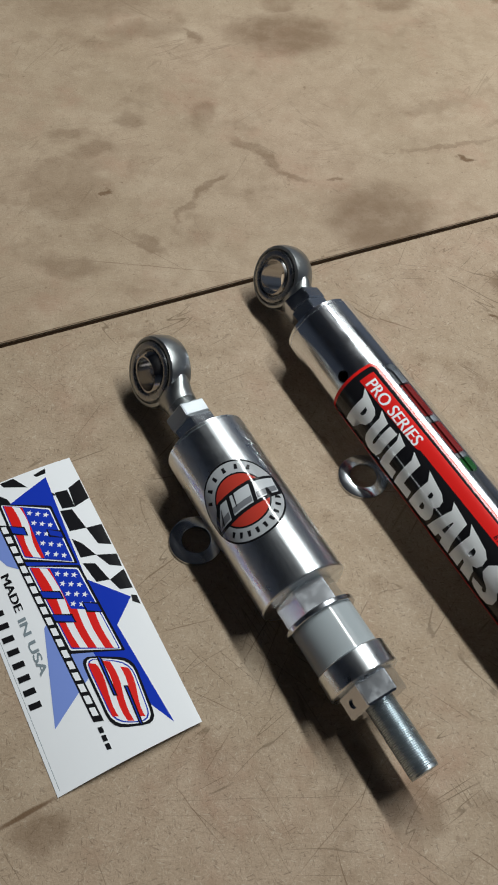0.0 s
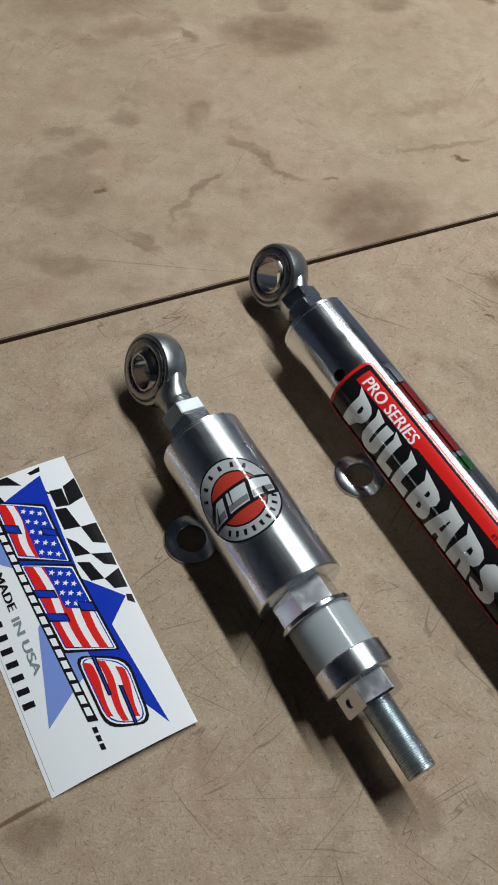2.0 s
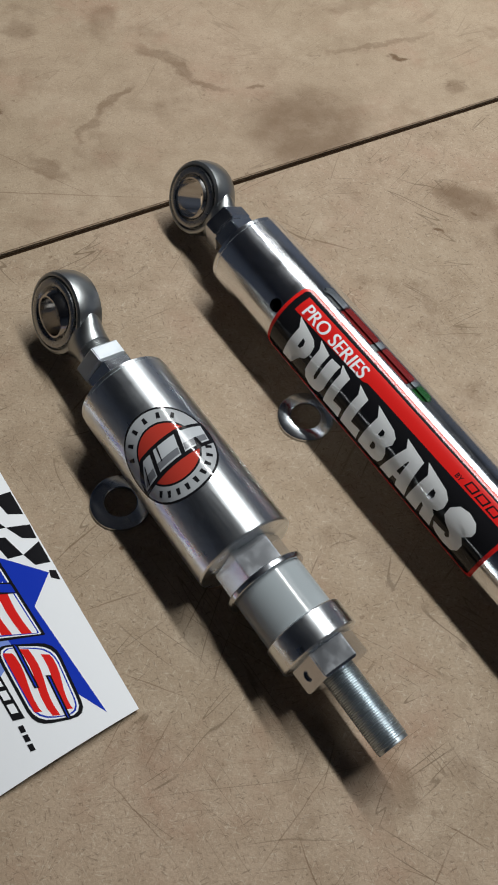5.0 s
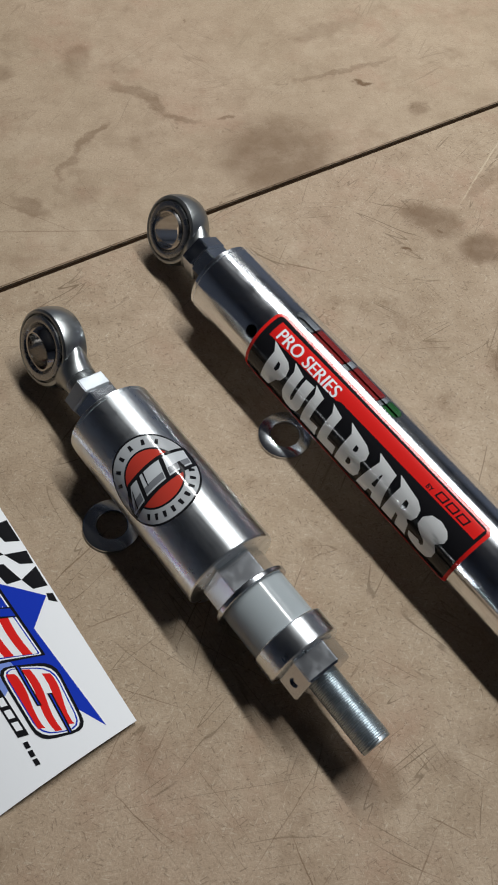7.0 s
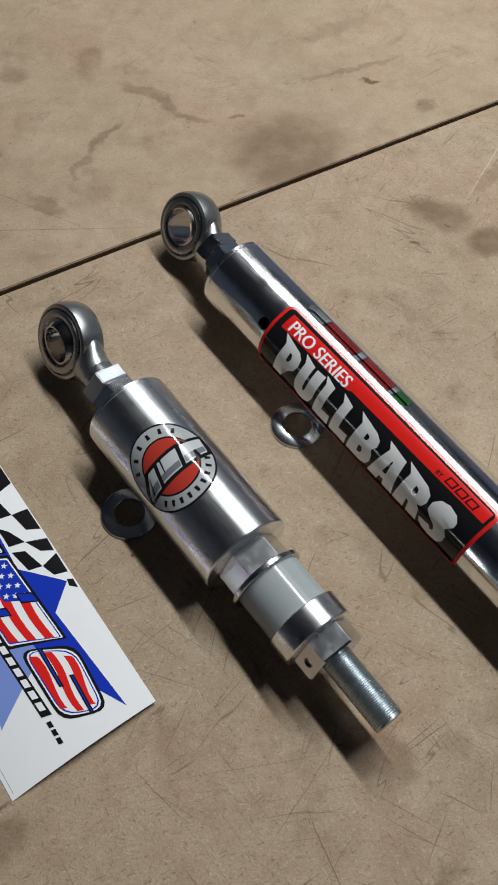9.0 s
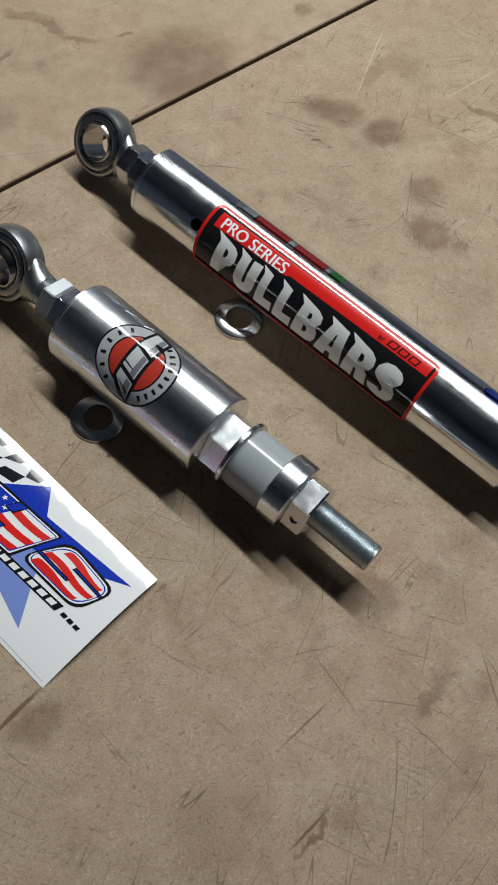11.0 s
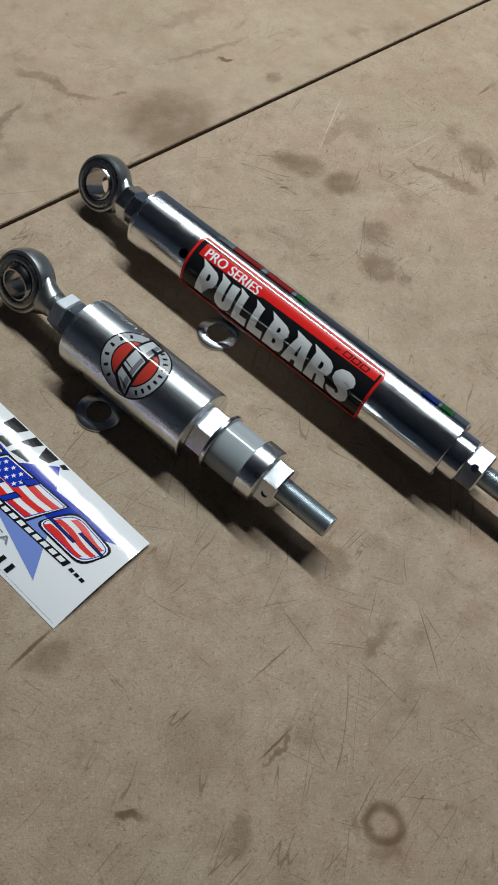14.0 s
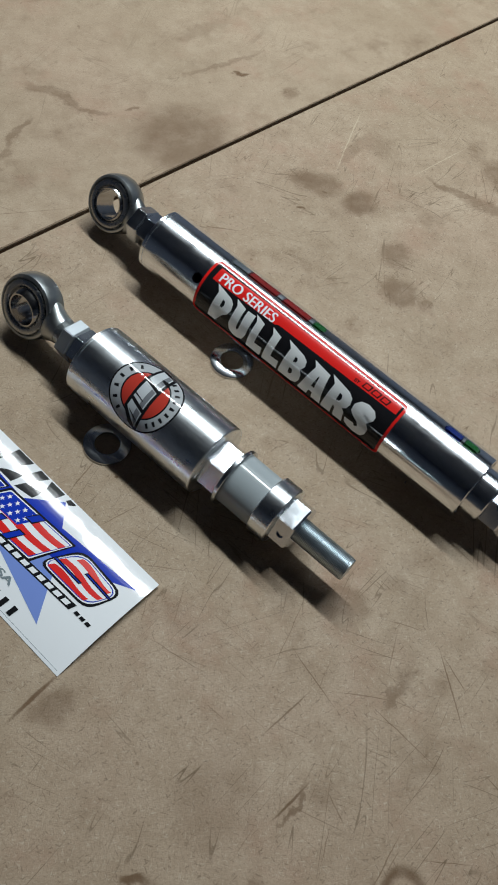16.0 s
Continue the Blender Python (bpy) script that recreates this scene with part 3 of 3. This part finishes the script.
def capsule(s0, s1, angle, half, radius, height):
    """A slot cutter along the tube at an angle round it."""
    pts = [(s1 - half + half * math.cos(radians(a)), half * math.sin(radians(a))) for a in range(-90, 91, 15)]
    pts += [(s0 + half + half * math.cos(radians(a)), half * math.sin(radians(a))) for a in range(90, 271, 15)]
    bm = bmesh.new()
    low = [bm.verts.new((x, y, radius * 0.7)) for x, y in pts]
    top = [bm.verts.new((x, y, radius * 1.3)) for x, y in pts]
    for i in range(len(pts)):
        j = (i + 1) % len(pts)
        bm.faces.new((low[i], low[j], top[j], top[i]))
    bm.faces.new(low)
    bm.faces.new(top)
    bm.transform(Matrix.Translation((0, 0, height)) @ Euler((radians(-angle), 0, 0)).to_matrix().to_4x4())
    return bm


cut(body2, [capsule(-0.077, 0.0245, 17, 0.0046, R2, R2), capsule(0.145, 0.177, 14, 0.0046, R2, R2), capsule(-0.092, -0.083, -50, 0.0045, R2, R2)])
for name, s0, s1, m in (("spring_end", -0.080, -0.0615, SATIN_ZINC), ("red_insert", -0.0605, -0.0300, RED_RUBBER), ("spacer", -0.0298, -0.0235, SATIN_ZINC), ("red_insert", -0.0232, 0.0045, RED_RUBBER), ("spacer", 0.0048, 0.0095, SATIN_ZINC), ("green_insert", 0.0098, 0.030, GREEN_RUBBER), ("blue_insert", 0.138, 0.1600, BLUE_RUBBER), ("spacer", 0.1602, 0.1632, SATIN_ZINC), ("green_insert", 0.1634, 0.1805, GREEN_RUBBER)):
    part(name, lathe([(s0, 0.02), (s0, 0.0232), (s0 + 0.0004, 0.0238), (s1 - 0.0004, 0.0238), (s1, 0.0232), (s1, 0.02)], R2, 64), m, long_bar)
part("collar", lathe([(0.1888, 0.016), (0.1888, 0.0216), (0.2052, 0.0216), (0.206, 0.0208), (0.206, 0.016)], R2, 96), CHROME, long_bar)
lock2 = part("lock_nut", hexagon(0.206, 0.2222, 0.0196, 26, R2), ZINC, long_bar, "zinc hexagonal lock nut with a drilled hole")
part("threaded_stud", thread(0.2205, 0.266, 0.0095, R2, 0.0), THREAD, long_bar, "blue-grey zinc threaded stud")
cut(lock1, [capsule(0.1435, 0.1495, -68, 0.003, 0.0196, R1)])
cut(lock2, [capsule(0.2112, 0.2176, -36, 0.0032, 0.0196, R2)])

# label of the long bar
deg = R2 * math.pi / 180
top, low = -1.5 * deg, -105 * deg
label = part("label", wrap(round_rect(-0.083, low, 0.116, top, 0.005), R2, 0, R2), RED_PRINT, long_bar, "glossy red and black printed label")
part("black_field", wrap(round_rect(-0.0805, low + 0.002, 0.1135, top - 0.002, 0.0035), R2, 1, R2), BLACK_PRINT, label)
band = [(-0.0755, -11.5 * deg), (-0.0755, -35 * deg), (-0.009, -31 * deg), (-0.006, -28 * deg), (0.1115, -25 * deg), (0.1115, -8 * deg), (0.0, -9.5 * deg)]
part("red_band", wrap(poly(band), R2, 2, R2), RED_PRINT, label)
words = [wrap(letters("PRO SERIES", -0.0705 + 0.0003 * k, -32 * deg, -0.0118 + 0.0003 * k, -15 * deg), R2, 3 + 0.1 * k, R2) for k in range(3)]
part("small_lettering", joined(words), WHITE_PRINT, label, "white printed words")
# heavy spurred capitals in a unit box: outline, then the counters
BOWL = [(0.45, 0.53), (0.57, 0.54), (0.62, 0.65), (0.57, 0.75), (0.45, 0.77)]
CAPITALS = {
    "P": ([(0.02, 0), (0.45, 0), (0.45, 0.34), (0.72, 0.35), (0.91, 0.45), (1, 0.64), (0.94, 0.83), (0.75, 0.93), (-0.14, 1.06), (0.1, 0.86)], [BOWL]),
    "U": ([(-0.12, 1.05), (0.44, 0.96), (0.44, 0.32), (0.5, 0.25), (0.57, 0.32), (0.57, 0.96), (0.98, 0.98), (0.98, 0.28), (0.86, 0.08), (0.62, -0.01), (0.36, -0.01), (0.14, 0.08), (0.04, 0.28), (0.06, 0.87)], []),
    "L": ([(-0.14, 1.05), (0.5, 0.96), (0.5, 0.29), (1.0, 0.31), (1.0, 0.0), (0.05, 0.0), (0.08, 0.87)], []),
    "B": ([(-0.14, 1.06), (0.7, 0.95), (0.91, 0.86), (0.97, 0.7), (0.86, 0.55), (0.98, 0.42), (1, 0.25), (0.9, 0.08), (0.68, 0.0), (0.02, 0.0), (0.1, 0.87)], [[(0.44, 0.62), (0.55, 0.63), (0.59, 0.7), (0.55, 0.77), (0.44, 0.78)], [(0.44, 0.22), (0.57, 0.23), (0.62, 0.31), (0.57, 0.4), (0.44, 0.41)]]),
    "A": ([(-0.04, 0), (0.38, 0), (0.43, 0.19), (0.6, 0.19), (0.62, 0), (1.04, 0), (0.86, 0.98), (0.06, 1.06), (0.24, 0.9)], [[(0.45, 0.37), (0.6, 0.37), (0.57, 0.74), (0.53, 0.74)]]),
    "R": ([(-0.14, 1.06), (0.72, 0.95), (0.94, 0.84), (1, 0.66), (0.93, 0.5), (0.8, 0.44), (0.93, 0.36), (1.0, 0.0), (0.58, 0.0), (0.55, 0.3), (0.45, 0.34), (0.45, 0), (0.02, 0), (0.1, 0.87)], [BOWL]),
    "S": ([(1.0, 0.71), (0.98, 0.84), (0.82, 0.96), (0.5, 1.01), (0.2, 0.95), (0.03, 0.78), (0.05, 0.58), (0.22, 0.47), (0.48, 0.38), (0.57, 0.28), (0.5, 0.21), (0.42, 0.22), (0.40, 0.28), (-0.04, 0.25), (0.02, 0.11), (0.18, 0.03), (0.5, -0.02), (0.82, 0.03), (0.98, 0.2), (0.98, 0.4), (0.82, 0.53), (0.55, 0.62), (0.45, 0.71), (0.51, 0.79), (0.58, 0.78), (0.6, 0.72)], []),
}
x = -0.0668
for ch, w in zip("PULLBARS", (0.0212, 0.0212, 0.0175, 0.0180, 0.0225, 0.0230, 0.0235, 0.0222)):
    outline, counters = CAPITALS[ch]

    def placed(points):
        return poly([(x + 0.0008 + u * (w - 0.0016), (-92 + 54 * v) * deg) for u, v in points])

    part("letter", wrap(placed(outline), R2, 3, R2), LETTER_PRINT, label)
    for hole in counters:
        part("counter", wrap(placed(hole), R2, 4, R2), BLACK_PRINT, label)
    x += w
part("small_lettering", wrap(letters("BY", 0.0695, -23.5 * deg, 0.0742, -17.5 * deg, 0.02), R2, 3, R2), BLACK_PRINT, label)
for i in range(3):
    x = 0.0770 + 0.0088 * i
    part("logo_shape", wrap(poly([(x, -23 * deg), (x + 0.0072, -23 * deg), (x + 0.0082, -13 * deg), (x + 0.0010, -13 * deg)]), R2, 3, R2), BLACK_PRINT, label)
    part("logo_shape", wrap(poly([(x + 0.0013, -21.3 * deg), (x + 0.0063, -21.3 * deg), (x + 0.0069, -14.7 * deg), (x + 0.0019, -14.7 * deg)]), R2, 4, R2), RED_PRINT, label)

# round emblem of the short bar
CX, CY, ER = 0.008, -0.0105, 0.029


def em(points):
    """Emblem art: first along the reading direction, then up."""
    return poly([(CX - v, CY + h) for h, v in points])


emblem = part("emblem", wrap(disc(CX, CY, ER), R1, 0, R1), BLACK_PRINT, body1, "round black, silver and red emblem")
part("silver_ring", wrap(disc(CX, CY, ER - 0.0013, 0.0192), R1, 1, R1), SILVER_PRINT, emblem)
part("red_disc", wrap(disc(CX, CY, 0.0180), R1, 1, R1), EMBLEM_RED, emblem)
for start, step, count in ((150, -20.0, 6), (222, 14.4, 9)):
    for i in range(count):
        a = radians(start + step * i)
        c, s = math.cos(a), math.sin(a)
        pts = []
        for dt, dr in ((-0.0012, -0.0019), (0.0012, -0.0019), (0.0009, 0.0019), (-0.0009, 0.0019)):
            rr = 0.0235 + dr
            pts.append((c * rr - s * dt, s * rr + c * dt))
        part("letter_bar", wrap(em(pts), R1, 2, R1), BLACK_PRINT, emblem)
def slab(name, pts, layer, material):
    part(name, wrap(em([(h * 0.001, v * 0.001) for h, v in pts]), R1, layer, R1), material, emblem)


# three slanted silver blocks on black
slab("logo_backing", [(-27.8, -9.6), (-14, -9.4), (6, -8.4), (27.0, -7.6), (29.0, -2), (28.6, 7.4), (10, 9.2), (-6, 8.4), (-15.5, 8.0), (-25.0, -1.0)], 3, BLACK_PRINT)
BLOCKS = (((-25.0, -7.4), (-12.6, -7.2), (-8.6, 5.8), (-14.2, 5.8), (-21.5, -2.6)), ((-9.6, -6.6), (5.4, -6.2), (8.8, 6.8), (-5.8, 6.2)), ((8.2, -6.0), (24.8, -5.4), (26.4, 5.4), (11.6, 7.0)))
SHADES = (((-23.6, -6.4), (-12.9, -6.2), (-11.6, -1.6), (-18.6, -2.2)), ((-9.0, -5.6), (5.2, -5.2), (6.2, -1.2), (-8.0, -1.6)), ((8.8, -5.0), (24.4, -4.4), (25.0, -0.6), (10.0, -0.8)))
SLITS = (((-20.6, -6.8), (-19.4, -6.8), (-15.0, 3.0), (-15.8, 2.6)), ((-3.6, 6.6), (-2.4, 6.7), (-4.8, -2.4), (-5.4, -2.4)), ((15.4, -6.4), (19.4, -6.3), (18.6, -0.6), (17.0, -0.6)))
for pts in BLOCKS:
    slab("logo_shape", pts, 4, STEEL_PRINT)
for pts in SHADES:
    slab("logo_shade", pts, 5, SHADE_PRINT)
for pts in SLITS:
    slab("logo_slit", pts, 6, BLACK_PRINT)

# ---- washers ----


def washer(x, y, label):
    w = thing("washer", x, y, 20, label, "washer", "flat washers")
    bm = lathe([(0.0, 0.0098), (0.0, 0.0182), (0.0005, 0.0187), (0.0018, 0.0184), (0.0024, 0.0175), (0.0024, 0.0103), (0.0020, 0.0098)], 0, 72, closed=True)
    bm.transform(Euler((0, radians(-90), 0)).to_matrix().to_4x4())
    part("ring", bm, ZINC, w)


washer(0.1065, 0.184, "shiny zinc flat washer lying beside the long pull bar")
washer(-0.0120, 0.1235, "shiny zinc flat washer lying beside the short pull bar")

# ---- sticker ----
# x along the reading direction, y towards the bars
SW, SL = 0.0923, 0.2109
sticker = new("sticker")
sticker.matrix_world = pose(-0.1866, 0.136, 0, 0, 0, math.degrees(math.atan2(-0.863, 0.505)))
tagged(sticker, "white glossy vinyl sticker with red, white and blue lettering lying flat", "sticker")
bm = box_bm((0, 0, 0.0001), (SL, SW, 0.0005))
slice_y(bm, 0.0035)
for v in bm.verts:
    v.co.z += bow(v.co.y)
sheet = part("sheet", bm, WHITE_PRINT, sticker)


def print_part(name, bm, layer, material, label=""):
    return part(name, lay(bm, layer), material, sheet, label, False)


MM = 0.001


def mm(points):
    return poly([(x * MM, y * MM) for x, y in points])


# checker flag
CHECKS = (
    ((23.8, 72.0), (25.0, 80.7), (40.0, 80.4), (38.0, 72.0)), ((39.1, 70.0), (41.0, 77.8), (58.6, 81.0), (56.6, 70.0)),
    ((62.5, 69.0), (68.6, 74.0), (80.4, 79.0), (78.2, 69.0)), ((82.5, 68.5), (86.0, 76.0), (101.0, 80.0), (99.0, 71.5)),
    ((58.6, 81.0), (59.7, 91.6), (77.1, 91.6), (73.0, 83.6)), ((80.4, 79.0), (85.0, 91.8), (95.0, 91.2), (91.0, 84.0)),
    ((101.0, 80.0), (97.3, 91.4), (112.4, 91.2), (110.0, 83.0)), ((116.5, 88.0), (118.3, 91.4), (125.0, 91.0), (121.2, 87.0)),
    ((40.0, 80.4), (24.0, 82.0), (20.0, 91.8), (37.0, 91.8)), ((1.0, 40.8), (1.0, 50.4), (12.0, 56.9), (4.9, 42.3)),
    ((16.4, 57.6), (18.4, 66.7), (26.5, 73.0), (22.8, 60.6)), ((4.1, 64.0), (2.2, 73.4), (6.2, 72.2), (6.6, 65.2)), ((6.0, 34.0), (14.5, 41.0), (20.6, 42.5), (16.4, 34.0)),
)
checks = [mm(c) for c in CHECKS]
print_part("checker_pattern", joined(checks), 1, BLACK_PRINT, "black checkered flag print")
print_part("star", mm([(9.3, 71.1), (60, 68), (94.4, 66.3), (117.8, 87.4), (132.3, 71.5), (203.8, 77.2), (150, 50), (120, 40), (60, 30), (20, 40)]), 2, BLUE_PRINT, "blue star print")
print_part("star_point", mm([(174.8, 12.8), (160.5, 35.1), (150, 52), (100, 45), (113.6, 29.8)]), 3, PALE_BLUE)
print_part("star_point", mm([(8, 2), (40, 36), (70, 32), (62, 24)]), 3, PALE_BLUE)


def inset(q, d):
    cx = sum(p[0] for p in q) / len(q)
    cy = sum(p[1] for p in q) / len(q)
    return [(x - d * (x - cx) / max(abs(x - cx), 1e-6), y - d * (y - cy) / max(abs(y - cy), 1e-6)) for x, y in q]


def between(q, u, v):
    """A point of the block: u along, v up."""
    (ax, ay), (bx, by), (cx, cy), (dx, dy) = q
    return ((ax * (1 - u) + dx * u) * (1 - v) + (bx * (1 - u) + cx * u) * v, (ay * (1 - u) + dy * u) * (1 - v) + (by * (1 - u) + cy * u) * v)


def star_points(cx, cy, r):
    return [(cx + (r if k % 2 == 0 else r * 0.42) * math.cos(radians(36 * k)), cy + (r if k % 2 == 0 else r * 0.42) * math.sin(radians(36 * k))) for k in range(10)]


for q, canton in ((((17.3, 35.6), (34.3, 64.5), (79.7, 64.2), (62.7, 35.4)), (0.0, 1.0)), (((69.0, 35.4), (84.4, 64.6), (148.4, 67.7), (134.9, 38.9)), (0.0, 0.52)), (((142.0, 43.6), (157.7, 69.8), (198.7, 66.6), (189.3, 44.2)), None)):
    soft_by = 9.0 if canton is None else 1.2
    def outline(points):
        """The block with its corners rounded."""
        pts = []
        for i, p in enumerate(points):
            p, before, after = Vector(p), Vector(points[i - 1]), Vector(points[(i + 1) % 4])
            one, two = p + (before - p).normalized() * soft_by, p + (after - p).normalized() * soft_by
            pts += [tuple(one.lerp(p, k).lerp(p.lerp(two, k), k)) for k in (0, 0.25, 0.5, 0.75, 1)]
        return mm(pts)
    print_part("logo_backing", outline(inset(q, -1.6)), 4, BLACK_PRINT)
    print_part("logo_rim", outline(inset(q, 0.0)), 5, WHITE_PRINT)
    print_part("logo_rim", outline(inset(q, 0.8)), 6, BLUE_PRINT)
    inner = inset(q, 1.5)
    print_part("logo_field", outline(inner), 7, WHITE_PRINT)
    for k in range(3):
        v0, v1 = k * 0.36, k * 0.36 + 0.19
        wave = [between(inner, u, min(1, v0 + 0.05 * math.sin(6 * u))) if v0 > 0 else between(inner, u, 0) for u in np.linspace(0, 1, 9)]
        back = [between(inner, u, min(1, v1 + 0.05 * math.sin(6 * u))) for u in np.linspace(1, 0, 9)]
        if canton is None:
            lead = 3.6 if k != 1 else 0.4
            ends = [between(inner, lead / 45, v0 + 0.05 * math.sin(0.4)), between(inner, 1 - lead / 45, v0)]
            wave, back = [ends[0]] + wave[1:-1] + [ends[1]], [between(inner, 1 - lead / 45, min(1, v1 - 0.01))] + back[1:-1] + [between(inner, lead / 45, min(1, v1))]
        print_part("stripe", mm(wave + back), 8, RED_PRINT)
    if canton:
        u0, u1 = canton
        print_part("canton", mm([between(inner, u0, 0.42), between(inner, u0, 1), between(inner, u1, 1), between(inner, u1, 0.42)]), 9, BLUE_PRINT)
        cols = 5 if u1 == 1.0 else 4
        for a in range(cols):
            for b in range(3):
                c = between(inner, u0 + (u1 - u0) * (a + 0.5) / cols, 0.53 + 0.18 * b)
                print_part("star", mm(star_points(*c, 2.2)), 10, WHITE_PRINT)


def notch(q, u0, u1, v0, v1):
    print_part("logo_notch", mm([between(q, u0, v0), between(q, u0, v1), between(q, u1, v1), between(q, u1, v0)]), 11, BLACK_PRINT)
    print_part("logo_notch", mm(inset([between(q, u0, v0), between(q, u0, v1), between(q, u1, v1), between(q, u1, v0)], 0.9)), 12, BLUE_PRINT)


BLOCK_A = ((17.3, 35.6), (34.3, 64.5), (79.7, 64.2), (62.7, 35.4))
BLOCK_B = ((69.0, 35.4), (84.4, 64.6), (148.4, 67.7), (134.9, 38.9))
BLOCK_C = ((142.0, 43.6), (157.7, 69.8), (198.7, 66.6), (189.3, 44.2))
notch(BLOCK_A, 0.40, 0.56, -0.03, 0.30)
notch(BLOCK_A, 0.42, 0.56, 0.72, 1.03)
notch(BLOCK_B, 0.30, 0.40, -0.03, 0.40)
notch(BLOCK_B, 0.58, 0.68, -0.03, 0.40)
notch(BLOCK_B, 0.44, 0.56, 0.70, 1.03)
notch(BLOCK_C, 0.42, 1.03, 0.62, 0.72)
notch(BLOCK_C, -0.03, 0.58, 0.30, 0.40)


def bars(x0, x1, y0, y1, count, lean, material, gap=0.28, layer=6):
    w = (x1 - x0) / count
    for i in range(count):
        x = x0 + i * w
        print_part("letter_bar", mm([(x, y0), (x + w * (1 - gap), y0), (x + w * (1 - gap) + lean, y1), (x + lean, y1)]), layer, material)


print_part("lettering_backing", mm([(31, 28.6), (34, 34.0), (184, 40.2), (182, 34.4)]), 5, BLACK_PRINT)
for i in range(18):
    a, b = 33.5 + i * 8.2, 33.5 + i * 8.2 + 5.6
    lo = 29.7 + (a - 31) * 0.0385
    print_part("letter_bar", mm([(a, lo), (b, lo + 0.2), (b + 1.2, lo + 3.6), (a + 1.2, lo + 3.4)]), 6, WHITE_PRINT)
bars(186, 202, 35.2, 37.8, 3, 0.6, BLACK_PRINT)
for word, x0, x1, y0, m in (("MADE", 67.5, 95, 17.6, BLACK_PRINT), ("IN USA", 101, 141, 16.8, GREY_PRINT)):
    for k in range(4):
        d = 0.28 * k - 0.42
        print_part("small_lettering", letters(word, (x0 + d) * MM, y0 * MM, (x1 + d) * MM, (y0 + 5.2) * MM), 6 + 0.1 * k, m, "dark printed words")
bars(60, 163, 3.8, 11.0, 11, 0.8, BLACK_PRINT, 0.58)
print_part("edge_line", mm([(4, 2.2), (SL / MM - 3, 2.2), (SL / MM - 3, 2.45), (4, 2.45)]), 1, GREY_PRINT)

# ---- metal chip ----
chip = new("metal_chip")
chip.matrix_world = pose(0.211, 0.042, 0, 0, 0, 35)
tagged(chip, "tiny bright curled metal chip lying beside the long bar", "metal chip")
bm = bmesh.new()
rows = []
for k in range(7):
    a = radians(-10 + 34 * k)
    x, z = 0.0011 * math.sin(a), 0.0012 - 0.0011 * math.cos(a)
    rows.append([bm.verts.new((x, y, z + 0.0002)) for y in (-0.0005, 0.0005)])
for a, b in zip(rows, rows[1:]):
    bm.faces.new((a[0], a[1], b[1], b[0]))
bmesh.ops.solidify(bm, geom=bm.faces[:], thickness=0.00015)
part("sliver", bm, ZINC, chip)
